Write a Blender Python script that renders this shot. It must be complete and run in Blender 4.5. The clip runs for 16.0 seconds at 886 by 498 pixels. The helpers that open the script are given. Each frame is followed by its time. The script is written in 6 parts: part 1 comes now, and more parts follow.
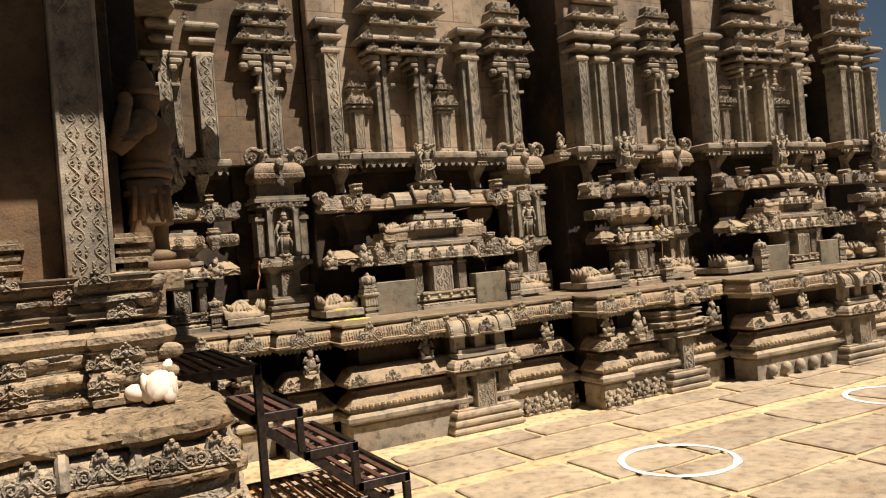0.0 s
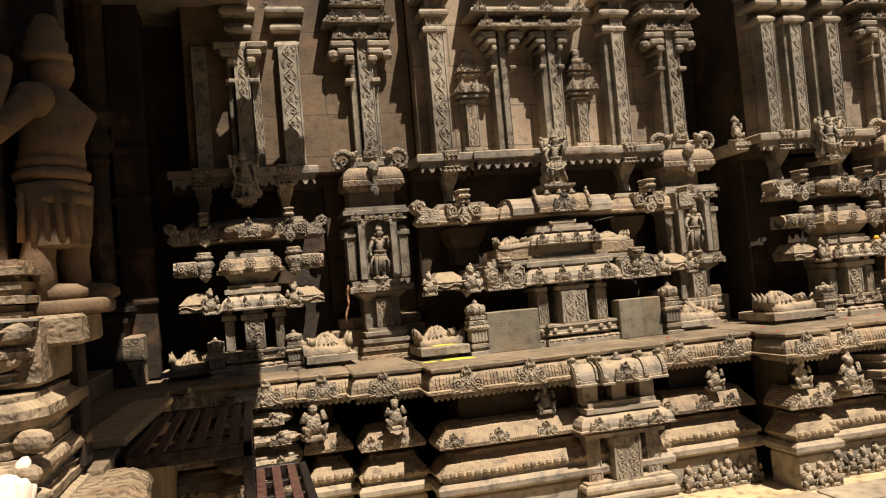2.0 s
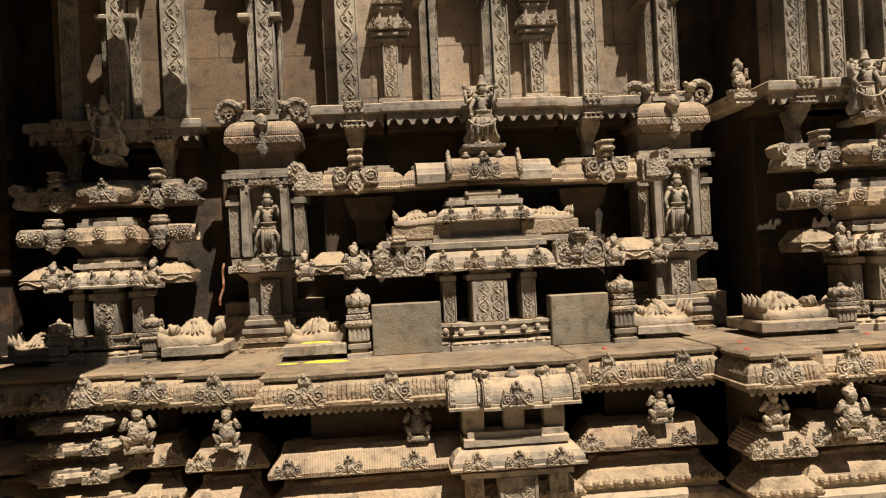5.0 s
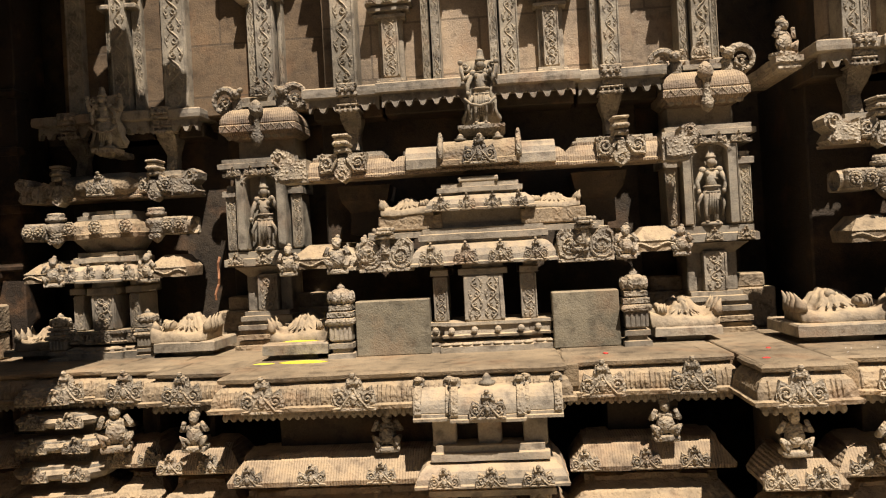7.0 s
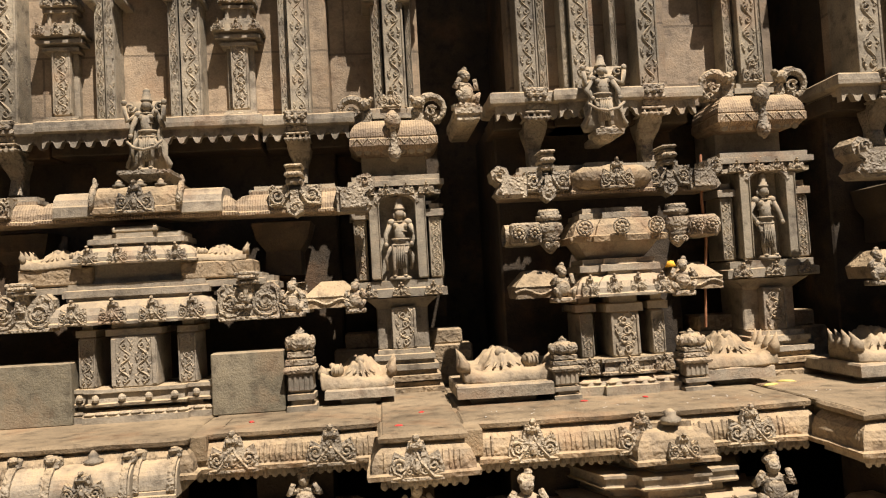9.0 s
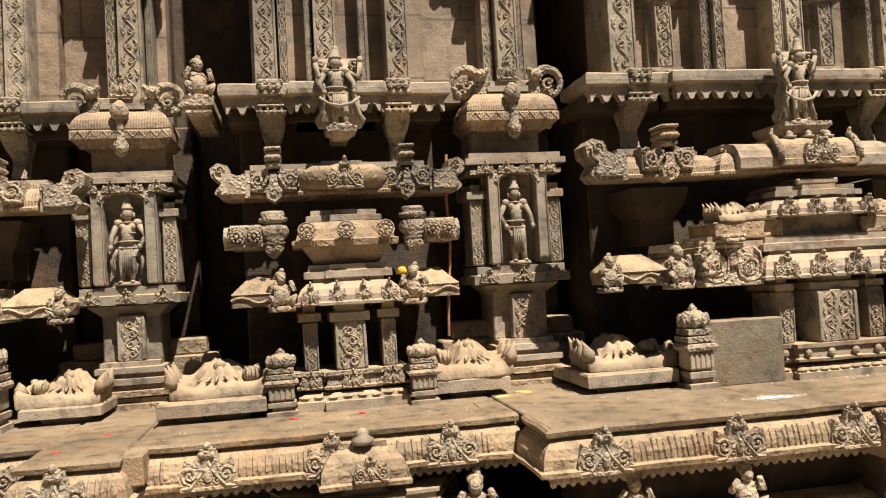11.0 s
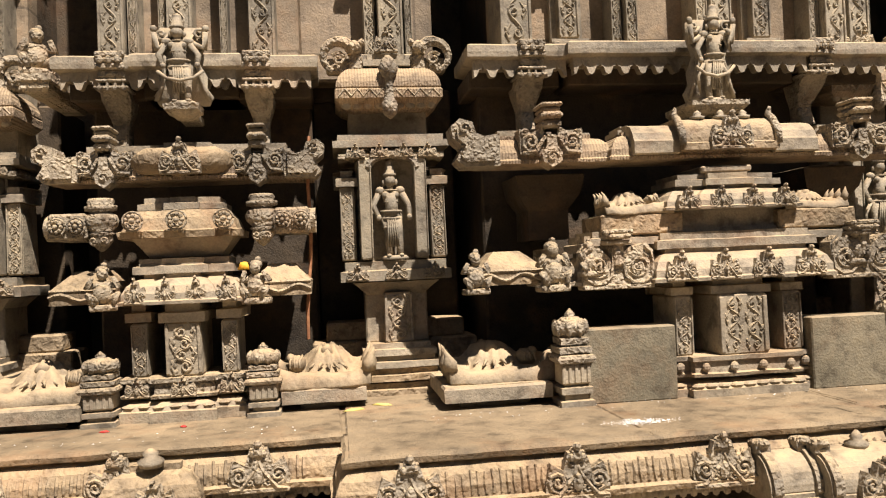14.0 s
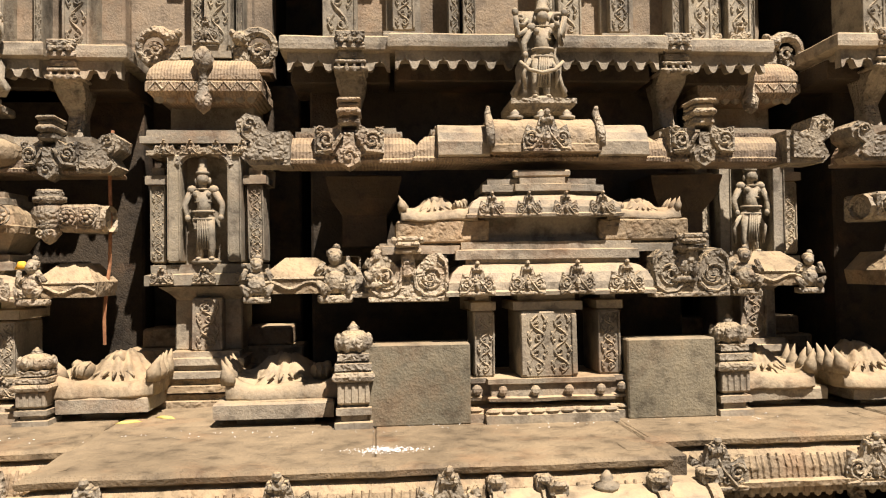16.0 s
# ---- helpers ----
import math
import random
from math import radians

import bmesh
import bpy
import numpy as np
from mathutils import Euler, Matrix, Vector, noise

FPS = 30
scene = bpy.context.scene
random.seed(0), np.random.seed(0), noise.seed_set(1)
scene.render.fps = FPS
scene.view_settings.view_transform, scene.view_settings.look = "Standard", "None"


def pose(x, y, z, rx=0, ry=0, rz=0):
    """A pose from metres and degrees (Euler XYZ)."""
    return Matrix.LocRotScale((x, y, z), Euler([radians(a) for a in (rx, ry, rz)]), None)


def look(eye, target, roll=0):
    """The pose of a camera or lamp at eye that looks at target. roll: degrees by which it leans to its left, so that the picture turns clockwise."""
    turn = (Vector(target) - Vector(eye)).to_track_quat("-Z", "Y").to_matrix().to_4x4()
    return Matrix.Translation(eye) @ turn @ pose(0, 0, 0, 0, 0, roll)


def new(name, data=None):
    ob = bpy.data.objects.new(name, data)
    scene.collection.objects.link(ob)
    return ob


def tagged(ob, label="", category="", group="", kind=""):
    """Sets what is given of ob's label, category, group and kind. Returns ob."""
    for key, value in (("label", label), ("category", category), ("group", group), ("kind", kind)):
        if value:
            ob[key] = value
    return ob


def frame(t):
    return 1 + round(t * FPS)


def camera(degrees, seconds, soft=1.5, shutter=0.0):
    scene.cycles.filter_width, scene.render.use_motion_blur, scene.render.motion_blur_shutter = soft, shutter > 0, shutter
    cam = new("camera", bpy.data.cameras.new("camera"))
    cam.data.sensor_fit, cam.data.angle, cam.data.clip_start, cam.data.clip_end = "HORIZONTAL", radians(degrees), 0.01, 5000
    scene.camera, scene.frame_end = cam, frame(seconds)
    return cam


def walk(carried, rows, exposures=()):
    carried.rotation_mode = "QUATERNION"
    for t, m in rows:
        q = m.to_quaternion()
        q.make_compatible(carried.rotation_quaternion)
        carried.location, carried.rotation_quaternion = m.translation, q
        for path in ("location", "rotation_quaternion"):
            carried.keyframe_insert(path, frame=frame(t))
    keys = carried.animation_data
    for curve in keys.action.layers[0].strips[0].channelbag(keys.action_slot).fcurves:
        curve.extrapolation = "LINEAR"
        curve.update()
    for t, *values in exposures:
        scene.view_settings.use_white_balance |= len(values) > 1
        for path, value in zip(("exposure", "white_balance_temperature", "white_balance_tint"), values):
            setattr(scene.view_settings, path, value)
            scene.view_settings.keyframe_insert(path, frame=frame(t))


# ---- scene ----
cam = camera(59.2, 16.0, soft=1.15)
PATH = [
    (0, (-0.163, 0.159, 1.467), (0.783, 1.921, 1.476), -4.7),
    (0.5, (0.116, 0.47, 1.481), (1.029, 2.249, 1.52), -5.6),
    (1, (0.432, 0.646, 1.504), (1.178, 2.501, 1.525), -4.4),
    (1.5, (0.705, 0.909, 1.508), (1.338, 2.806, 1.557), -4.1),
    (2, (0.899, 1.197, 1.489), (1.388, 3.135, 1.573), -4.9),
    (2.5, (1.164, 1.392, 1.497), (1.488, 3.365, 1.569), -3.8),
    (3, (1.366, 1.618, 1.504), (1.619, 3.6, 1.59), -3.7),
    (3.5, (1.538, 1.8, 1.509), (1.76, 3.786, 1.588), -4.2),
    (4, (1.893, 1.878, 1.505), (2.047, 3.87, 1.579), -3.1),
    (4.5, (2.222, 1.943, 1.498), (2.408, 3.934, 1.539), -2.8),
    (7, (3.175, 2.387, 1.489), (3.017, 4.381, 1.493), -3.1),
    (7.5, (3.4, 2.417, 1.509), (3.17, 4.404, 1.503), -2.7),
    (8, (3.682, 2.415, 1.522), (3.441, 4.401, 1.527), -2.3),
    (8.5, (3.954, 2.488, 1.518), (3.872, 4.486, 1.562), -2.8),
    (9, (4.162, 2.649, 1.5), (4.324, 4.64, 1.596), -3.2),
    (9.5, (4.334, 2.733, 1.497), (4.629, 4.709, 1.589), -4.5),
    (10, (4.649, 2.729, 1.499), (4.895, 4.712, 1.581), -3.3),
    (12.5, (5.269, 3.047, 1.501), (5.86, 4.956, 1.573), -3.1),
    (13, (5.425, 3.132, 1.515), (5.963, 5.057, 1.586), -3.0),
    (13.5, (5.578, 3.125, 1.522), (6.0, 5.078, 1.608), -3.4),
    (14, (5.803, 3.045, 1.513), (6.076, 5.026, 1.555), -2.5),
    (14.5, (6.042, 3.053, 1.496), (6.268, 5.041, 1.511), -2.1),
    (15, (6.272, 3.135, 1.492), (6.506, 5.121, 1.515), -2.4),
    (15.5, (6.499, 3.177, 1.504), (6.707, 5.166, 1.547), -2.3),
    (16, (6.731, 3.167, 1.501), (6.893, 5.159, 1.557), -0.9),
]
EXPOSE = [(0, 0.76), (4.5, 0.80), (8, 0.92), (12.5, 1.09), (16, 1.15)]
walk(cam, [(t, look(eye, target, roll)) for t, eye, target, roll in PATH], EXPOSE)

# ---- daylight: a high sun from the upper right, clear sky ----
AZ, EL = radians(26), radians(60)
to_sun = Vector((math.sin(AZ) * math.cos(EL), -math.cos(AZ) * math.cos(EL), math.sin(EL)))
world = bpy.data.worlds.new("sky")
scene.world = world
world.use_nodes = True
wn = world.node_tree.nodes
sky = wn.new("ShaderNodeTexSky")
sky.sky_type, sky.sun_disc = "NISHITA", False
sky.sun_elevation, sky.sun_rotation = EL, math.atan2(to_sun.x, to_sun.y)
wn["Background"].inputs["Strength"].default_value = 0.017
world.node_tree.links.new(sky.outputs[0], wn["Background"].inputs["Color"])
sun_data = bpy.data.lights.new("sun", "SUN")
sun_data.energy, sun_data.angle, sun_data.color = 5.0, radians(0.53), (1.0, 0.885, 0.79)
sun = new("sun", sun_data)
sun.matrix_world = look(to_sun * 30, (0, 0, 0))


# ---- materials ----
def nodes_of(name):
    m = bpy.data.materials.new(name)
    m.use_nodes = True
    t = m.node_tree
    return m, t.nodes, t.links, t.nodes["Principled BSDF"]


def ramp(n, l, src, stops):
    r = n.new("ShaderNodeValToRGB")
    r.color_ramp.elements[0].position, r.color_ramp.elements[0].color = stops[0][0], (*stops[0][1], 1)
    r.color_ramp.elements[1].position, r.color_ramp.elements[1].color = stops[-1][0], (*stops[-1][1], 1)
    for p, c in stops[1:-1]:
        e = r.color_ramp.elements.new(p)
        e.color = (*c, 1)
    l.new(src, r.inputs[0])
    return r.outputs[0]


def mix(n, l, fac, a, b, kind="MIX"):
    x = n.new("ShaderNodeMix")
    x.data_type, x.blend_type = "RGBA", kind
    for sock, v in ((x.inputs[0], fac), (x.inputs[6], a), (x.inputs[7], b)):
        if isinstance(v, (int, float)):
            sock.default_value = v
        elif isinstance(v, tuple):
            sock.default_value = (*v, 1)
        else:
            l.new(v, sock)
    return x.outputs[2]


def math_node(n, l, op, a, b=None, c=None):
    x = n.new("ShaderNodeMath")
    x.operation = op
    for i, v in enumerate((a, b, c)):
        if v is None:
            continue
        if isinstance(v, (int, float)):
            x.inputs[i].default_value = v
        else:
            l.new(v, x.inputs[i])
    return x.outputs[0]


def tex_noise(n, l, pos, scale, detail=4, rough=0.55):
    x = n.new("ShaderNodeTexNoise")
    x.inputs["Scale"].default_value, x.inputs["Detail"].default_value, x.inputs["Roughness"].default_value = scale, detail, rough
    l.new(pos, x.inputs["Vector"])
    return x.outputs["Fac"]


def stone(name, dark, light, dust=(0.44, 0.328, 0.19), dusty=0.9, carve=0.0, carve_scale=30.0, pleat=0.0, bump=0.5, joints=False, blotch=0.75, stain=0.28):
    """Weathered granite: patina at two scales, dust lying on upward faces, worn relief."""
    m, n, l, p = nodes_of(name)
    geo = n.new("ShaderNodeNewGeometry")
    pos = geo.outputs["Position"]
    big, mid, fine = tex_noise(n, l, pos, 2.3, 5), tex_noise(n, l, pos, 14, 5, 0.6), tex_noise(n, l, pos, 110, 3, 0.6)
    col = ramp(n, l, big, [(0.30, dark), (0.68, light)])
    patch = ramp(n, l, mid, [(0.34, (0.34, 0.32, 0.31)), (0.47, (0.95, 0.95, 0.95)), (0.72, (1.25, 1.22, 1.15))])
    col = mix(n, l, blotch, col, patch, "MULTIPLY")
    grain = ramp(n, l, fine, [(0.3, (0.62, 0.62, 0.62)), (0.7, (1.2, 1.2, 1.2))])
    col = mix(n, l, 0.5, col, grain, "MULTIPLY")
    info = n.new("ShaderNodeObjectInfo")
    tone = ramp(n, l, info.outputs["Random"], [(0, (0.82, 0.82, 0.84)), (1, (1.14, 1.1, 1.04))])
    col = mix(n, l, 0.7, col, tone, "MULTIPLY")
    sep = n.new("ShaderNodeSeparateXYZ")
    l.new(geo.outputs["Normal"], sep.inputs[0])
    up = ramp(n, l, sep.outputs["Z"], [(0.25, (0, 0, 0)), (0.9, (1, 1, 1))])
    lay = math_node(n, l, "MULTIPLY", up, ramp(n, l, mid, [(0.3, (0.25, 0.25, 0.25)), (0.62, (1, 1, 1))]))
    lay = math_node(n, l, "MULTIPLY", lay, dusty)
    col = mix(n, l, lay, col, dust)
    rust = math_node(n, l, "MULTIPLY", ramp(n, l, tex_noise(n, l, pos, 3.7, 6, 0.65), [(0.53, (0, 0, 0)), (0.68, (1, 1, 1))]), stain)
    col = mix(n, l, rust, col, (0.30, 0.155, 0.07))
    height = math_node(n, l, "MULTIPLY_ADD", fine, 0.45, mid)
    if carve:
        v = n.new("ShaderNodeTexVoronoi")
        v.feature = "SMOOTH_F1"
        v.inputs["Scale"].default_value, v.inputs["Smoothness"].default_value = carve_scale, 0.35
        warp = n.new("ShaderNodeVectorMath")
        warp.operation = "MULTIPLY_ADD"
        l.new(tex_col(n, l, pos, carve_scale * 0.5), warp.inputs[0])
        warp.inputs[1].default_value = (0.05, 0.05, 0.05)
        l.new(pos, warp.inputs[2])
        l.new(warp.outputs[0], v.inputs["Vector"])
        cut = ramp(n, l, v.outputs["Distance"], [(0.15, (1, 1, 1)), (0.55, (0, 0, 0))])
        height = math_node(n, l, "MULTIPLY_ADD", cut, carve * 2.2, height)
    if pleat:
        w = n.new("ShaderNodeTexWave")
        w.bands_direction = "X"
        w.inputs["Scale"].default_value, w.inputs["Distortion"].default_value, w.inputs["Detail"].default_value = pleat, 1.5, 2
        w.inputs["Detail Scale"].default_value = 2.0
        l.new(pos, w.inputs["Vector"])
        height = math_node(n, l, "MULTIPLY_ADD", w.outputs["Fac"], 0.8, height)
    if joints:
        b = n.new("ShaderNodeTexBrick")
        b.inputs["Scale"].default_value, b.inputs["Mortar Size"].default_value = 1.0, 0.006
        b.inputs["Brick Width"].default_value, b.inputs["Row Height"].default_value = 0.62, 0.31
        turn = n.new("ShaderNodeMapping")
        turn.inputs["Rotation"].default_value = (radians(90), 0, 0)
        l.new(pos, turn.inputs["Vector"])
        l.new(turn.outputs[0], b.inputs["Vector"])
        height = math_node(n, l, "MULTIPLY_ADD", b.outputs["Fac"], -1.2, height)
        col = mix(n, l, math_node(n, l, "MULTIPLY", b.outputs["Fac"], 0.5), col, (0.05, 0.04, 0.03))
    bp = n.new("ShaderNodeBump")
    bp.inputs["Strength"].default_value, bp.inputs["Distance"].default_value = bump, 0.03 if carve > 0.5 else 0.016
    l.new(height, bp.inputs["Height"])
    l.new(bp.outputs[0], p.inputs["Normal"])
    l.new(col, p.inputs["Base Color"])
    l.new(ramp(n, l, mid, [(0.3, (0.62, 0.62, 0.62)), (0.7, (0.88, 0.88, 0.88))]), p.inputs["Roughness"])
    p.inputs["Specular IOR Level"].default_value = 0.3
    return m


def tex_col(n, l, pos, scale):
    x = n.new("ShaderNodeTexNoise")
    x.inputs["Scale"].default_value, x.inputs["Detail"].default_value = scale, 2
    l.new(pos, x.inputs["Vector"])
    return x.outputs["Color"]


def plain(name, a, b, rough=0.6, metal=0.0, scale=30, bump=0.2):
    m, n, l, p = nodes_of(name)
    geo = n.new("ShaderNodeNewGeometry")
    f = tex_noise(n, l, geo.outputs["Position"], scale, 5)
    l.new(ramp(n, l, f, [(0.35, a), (0.65, b)]), p.inputs["Base Color"])
    p.inputs["Roughness"].default_value, p.inputs["Metallic"].default_value = rough, metal
    bp = n.new("ShaderNodeBump")
    bp.inputs["Strength"].default_value, bp.inputs["Distance"].default_value = bump, 0.004
    l.new(f, bp.inputs["Height"])
    l.new(bp.outputs[0], p.inputs["Normal"])
    return m


D, L = (0.125, 0.112, 0.088), (0.365, 0.32, 0.244)
M_STONE = stone("granite", D, L, bump=0.42)
M_CARVE = stone("carved_granite", (0.125, 0.110, 0.086), (0.385, 0.335, 0.252), carve=0.55, carve_scale=50, bump=0.5)
M_PLEAT = stone("pleated_granite", (0.13, 0.10, 0.075), (0.32, 0.25, 0.17), pleat=26, carve=0.3, carve_scale=60, bump=0.4)
M_SLAB = stone("slab_granite", (0.105, 0.095, 0.068), (0.205, 0.182, 0.13), dusty=0.5, bump=0.45, blotch=0.6, stain=0.2)
M_WALL = stone("wall_granite", (0.135, 0.108, 0.076), (0.36, 0.285, 0.198), joints=True, bump=0.4, blotch=0.5)
# Brown panel stone, taken darker also to stand in for porch shade.
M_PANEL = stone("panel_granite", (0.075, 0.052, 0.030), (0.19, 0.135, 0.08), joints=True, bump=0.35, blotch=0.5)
M_TAN = stone("dusty_granite", (0.125, 0.098, 0.064), (0.33, 0.258, 0.168), dust=(0.40, 0.30, 0.175), carve=0.25, carve_scale=40, bump=0.55)
M_GREY = stone("grey_granite", (0.135, 0.122, 0.095), (0.37, 0.33, 0.252), bump=0.4, stain=0.2)
M_SMOOTH = stone("worn_granite", (0.15, 0.122, 0.085), (0.34, 0.28, 0.19), dusty=0.75, bump=0.32, blotch=0.7, carve=0.15, carve_scale=34)
# Brown gateway stone, its tone lowered further for the shade it stands in.
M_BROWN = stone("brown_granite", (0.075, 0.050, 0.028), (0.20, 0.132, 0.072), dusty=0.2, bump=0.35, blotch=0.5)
# Near-black granite: the porch's deep shade is put into the colour.
M_PORCH_SHADE = stone("sooty_granite", (0.013, 0.0095, 0.0065), (0.034, 0.024, 0.015), dusty=0.1)
# Dark brown granite with the shade of recesses put into its colour.
M_RECESS_SHADE = stone("recess_granite", (0.026, 0.020, 0.013), (0.075, 0.056, 0.036), dusty=0.25, stain=0.2)
M_LEDGE = stone("ledge_granite", (0.07, 0.054, 0.036), (0.29, 0.225, 0.14), dust=(0.32, 0.242, 0.145), dusty=0.42, bump=0.75, blotch=0.6)
M_BLOCK = stone("weathered_granite", (0.085, 0.058, 0.033), (0.34, 0.255, 0.15), dusty=0.45, carve=0.5, carve_scale=26, bump=0.9, stain=0.6)
M_IRON = plain("black_iron", (0.012, 0.011, 0.011), (0.05, 0.035, 0.028), 0.45, 0.6)
M_SLAT = plain("rusty_slat", (0.26, 0.12, 0.05), (0.46, 0.26, 0.12), 0.7, 0.0, 25)
M_RUST = plain("rusty_iron", (0.06, 0.028, 0.02), (0.16, 0.075, 0.05), 0.6, 0.3)


# ---- building meshes ----
class Geo:
    """A growing mesh: chamfered blocks, mitred mouldings, turned and rounded forms."""

    def __init__(self):
        self.v, self.f = [], []

    def add(self, vs, fs):
        o = len(self.v)
        self.v += [tuple(p) for p in vs]
        self.f += [tuple(i + o for i in q) for q in fs]
        return self

    def box(self, x0, x1, y0, y1, z0, z1, c=0.006):
        c = min(c, (x1 - x0) * 0.4, (y1 - y0) * 0.4, (z1 - z0) * 0.4)
        vs, fs, at = [], [], {}
        for i, x in enumerate((x0, x1)):
            for j, y in enumerate((y0, y1)):
                for k, z in enumerate((z0, z1)):
                    sx, sy, sz = c * (1 - 2 * i), c * (1 - 2 * j), c * (1 - 2 * k)
                    for a, p in enumerate(((x, y + sy, z + sz), (x + sx, y, z + sz), (x + sx, y + sy, z))):
                        at[i, j, k, a] = len(vs)
                        vs.append(p)
                    tri = [at[i, j, k, a] for a in range(3)]
                    fs.append(tri if (i + j + k) % 2 else tri[::-1])
        R = ((0, 0), (1, 0), (1, 1), (0, 1))
        for i in (0, 1):
            q = [at[i, j, k, 0] for j, k in R]
            fs.append(q if i else q[::-1])
            q = [at[j, i, k, 1] for j, k in R]
            fs.append(q[::-1] if i else q)
            q = [at[j, k, i, 2] for j, k in R]
            fs.append(q if i else q[::-1])
        for i, j in R:
            s = (i + j) % 2
            for q in ([at[i, j, 0, 0], at[i, j, 1, 0], at[i, j, 1, 1], at[i, j, 0, 1]], [at[i, 0, j, 2], at[i, 1, j, 2], at[i, 1, j, 0], at[i, 0, j, 0]], [at[0, i, j, 1], at[1, i, j, 1], at[1, i, j, 2], at[0, i, j, 2]]):
                fs.append(q[::-1] if s else q)
        return self.add(vs, fs)

    def sweep(self, plan, prof, seg=0.07):
        """A moulding: the profile (out, z) carried along the plan (x, y) with mitred corners; out is to the right of the way."""
        pts = [Vector(p) for p in plan]
        rings = []
        for i, p in enumerate(pts):
            a = (p - pts[i - 1]).normalized() if i else None
            b = (pts[i + 1] - p).normalized() if i + 1 < len(pts) else None
            na = Vector((a.y, -a.x)) if a else None
            nb = Vector((b.y, -b.x)) if b else None
            if na and nb:
                s = na + nb
                miter = s / max(0.2, s.dot(na))
            else:
                miter = na or nb
            rings.append((p, miter))
            if b:
                k = max(1, int((pts[i + 1] - p).length / seg))
                rings += [(p + (pts[i + 1] - p) * j / k, nb) for j in range(1, k)] if k > 1 else []
        vs, fs, m = [], [], len(prof)
        for p, nrm in rings:
            for o, z in prof:
                q = p + nrm * o
                vs.append((q.x, q.y, z))
        for r in range(len(rings) - 1):
            for k in range(m - 1):
                a = r * m + k
                fs.append((a, a + 1, a + m + 1, a + m))
        fs.append(tuple(range(m))[::-1])
        fs.append(tuple((len(rings) - 1) * m + k for k in range(m)))
        return self.add(vs, fs)

    def block(self, x0, x1, y0, y1, prof):
        """A moulded block: the profile (out, z) round the front and both ends, back at y1, filled above and below."""
        plan = [(x0, y1), (x0, y0), (x1, y0), (x1, y1)]
        self.sweep(plan, prof)
        for o, z in (prof[0], prof[-1]):
            self.add([(x0 - o, y0 - o, z), (x1 + o, y0 - o, z), (x1 + o, y1, z), (x0 - o, y1, z)], [(0, 1, 2, 3)])
        return self

    def lathe(self, x, y, prof, n=12, sx=1.0, sy=1.0):
        m = len(prof)
        vs = [(x + r * sx * math.cos(6.28319 * i / n), y + r * sy * math.sin(6.28319 * i / n), z) for i in range(n) for r, z in prof]
        fs = [(i * m + k, ((i + 1) % n) * m + k, ((i + 1) % n) * m + k + 1, i * m + k + 1) for i in range(n) for k in range(m - 1)]
        fs += [tuple(i * m for i in range(n))[::-1], tuple(i * m + m - 1 for i in range(n))]
        return self.add(vs, fs)

    def ell(self, c, r, n=10, m=6, tilt=0.0):
        vs, fs = [], []
        ct, st = math.cos(tilt), math.sin(tilt)
        for k in range(1, m):
            a = math.pi * k / m
            for i in range(n):
                b = 6.28319 * i / n
                x, y, z = r[0] * math.sin(a) * math.cos(b), r[1] * math.sin(a) * math.sin(b), r[2] * math.cos(a)
                vs.append((c[0] + x * ct + z * st, c[1] + y, c[2] - x * st + z * ct))
        for s in (1, -1):
            vs.append((c[0] + s * r[2] * st, c[1], c[2] + s * r[2] * ct))
        for k in range(m - 2):
            for i in range(n):
                j = (i + 1) % n
                fs.append((k * n + i, (k + 1) * n + i, (k + 1) * n + j, k * n + j))
        top, low = len(vs) - 2, len(vs) - 1
        for i in range(n):
            j = (i + 1) % n
            fs.append((top, i, j))
            fs.append((low, (m - 2) * n + j, (m - 2) * n + i))
        return self.add(vs, fs)

    def tube(self, pts, rad, n=6):
        pts = [Vector(p) for p in pts]
        rad = rad if isinstance(rad, (list, tuple)) else [rad] * len(pts)
        vs, fs = [], []
        for i, p in enumerate(pts):
            d = (pts[min(i + 1, len(pts) - 1)] - pts[max(i - 1, 0)]).normalized()
            a = d.cross(Vector((0, 1, 0)) if abs(d.y) < 0.9 else Vector((1, 0, 0))).normalized()
            b = d.cross(a)
            vs += [p + (a * math.cos(6.28319 * k / n) + b * math.sin(6.28319 * k / n)) * rad[i] for k in range(n)]
        for i in range(len(pts) - 1):
            for k in range(n):
                j = (k + 1) % n
                fs.append((i * n + k, i * n + j, (i + 1) * n + j, (i + 1) * n + k))
        fs += [tuple(range(n))[::-1], tuple((len(pts) - 1) * n + k for k in range(n))]
        return self.add(vs, fs)

    def spiral(self, x, y, z, r, turn=1, start=0.0, laps=1.4, thick=0.2, n=14):
        pts, rad = [], []
        for i in range(n):
            s = i / (n - 1)
            a, q = start + turn * s * laps * 6.28319, r * (1 - 0.82 * s)
            pts.append((x + q * math.cos(a), y - 0.3 * r * s, z + q * math.sin(a)))
            rad.append(r * thick * (1 - 0.35 * s))
        return self.tube(pts, rad, 5)

    def mesh(self, name, worn=0.004, smooth=False, offset=(0, 0, 0)):
        me = bpy.data.meshes.new(name)
        vs = self.v
        if worn:
            out = []
            for p in vs:
                q = Vector(p) + Vector(offset)
                d = noise.noise_vector(q * 9) * worn + noise.noise_vector(q * 31) * worn * 0.5
                out.append((p[0] + d.x, p[1] + d.y, p[2] + d.z * 0.6))
            vs = out
        me.from_pydata(vs, [], self.f)
        bm = bmesh.new()
        bm.from_mesh(me)
        bmesh.ops.remove_doubles(bm, verts=bm.verts, dist=0.00002)
        bmesh.ops.recalc_face_normals(bm, faces=bm.faces)
        bm.to_mesh(me)
        bm.free()
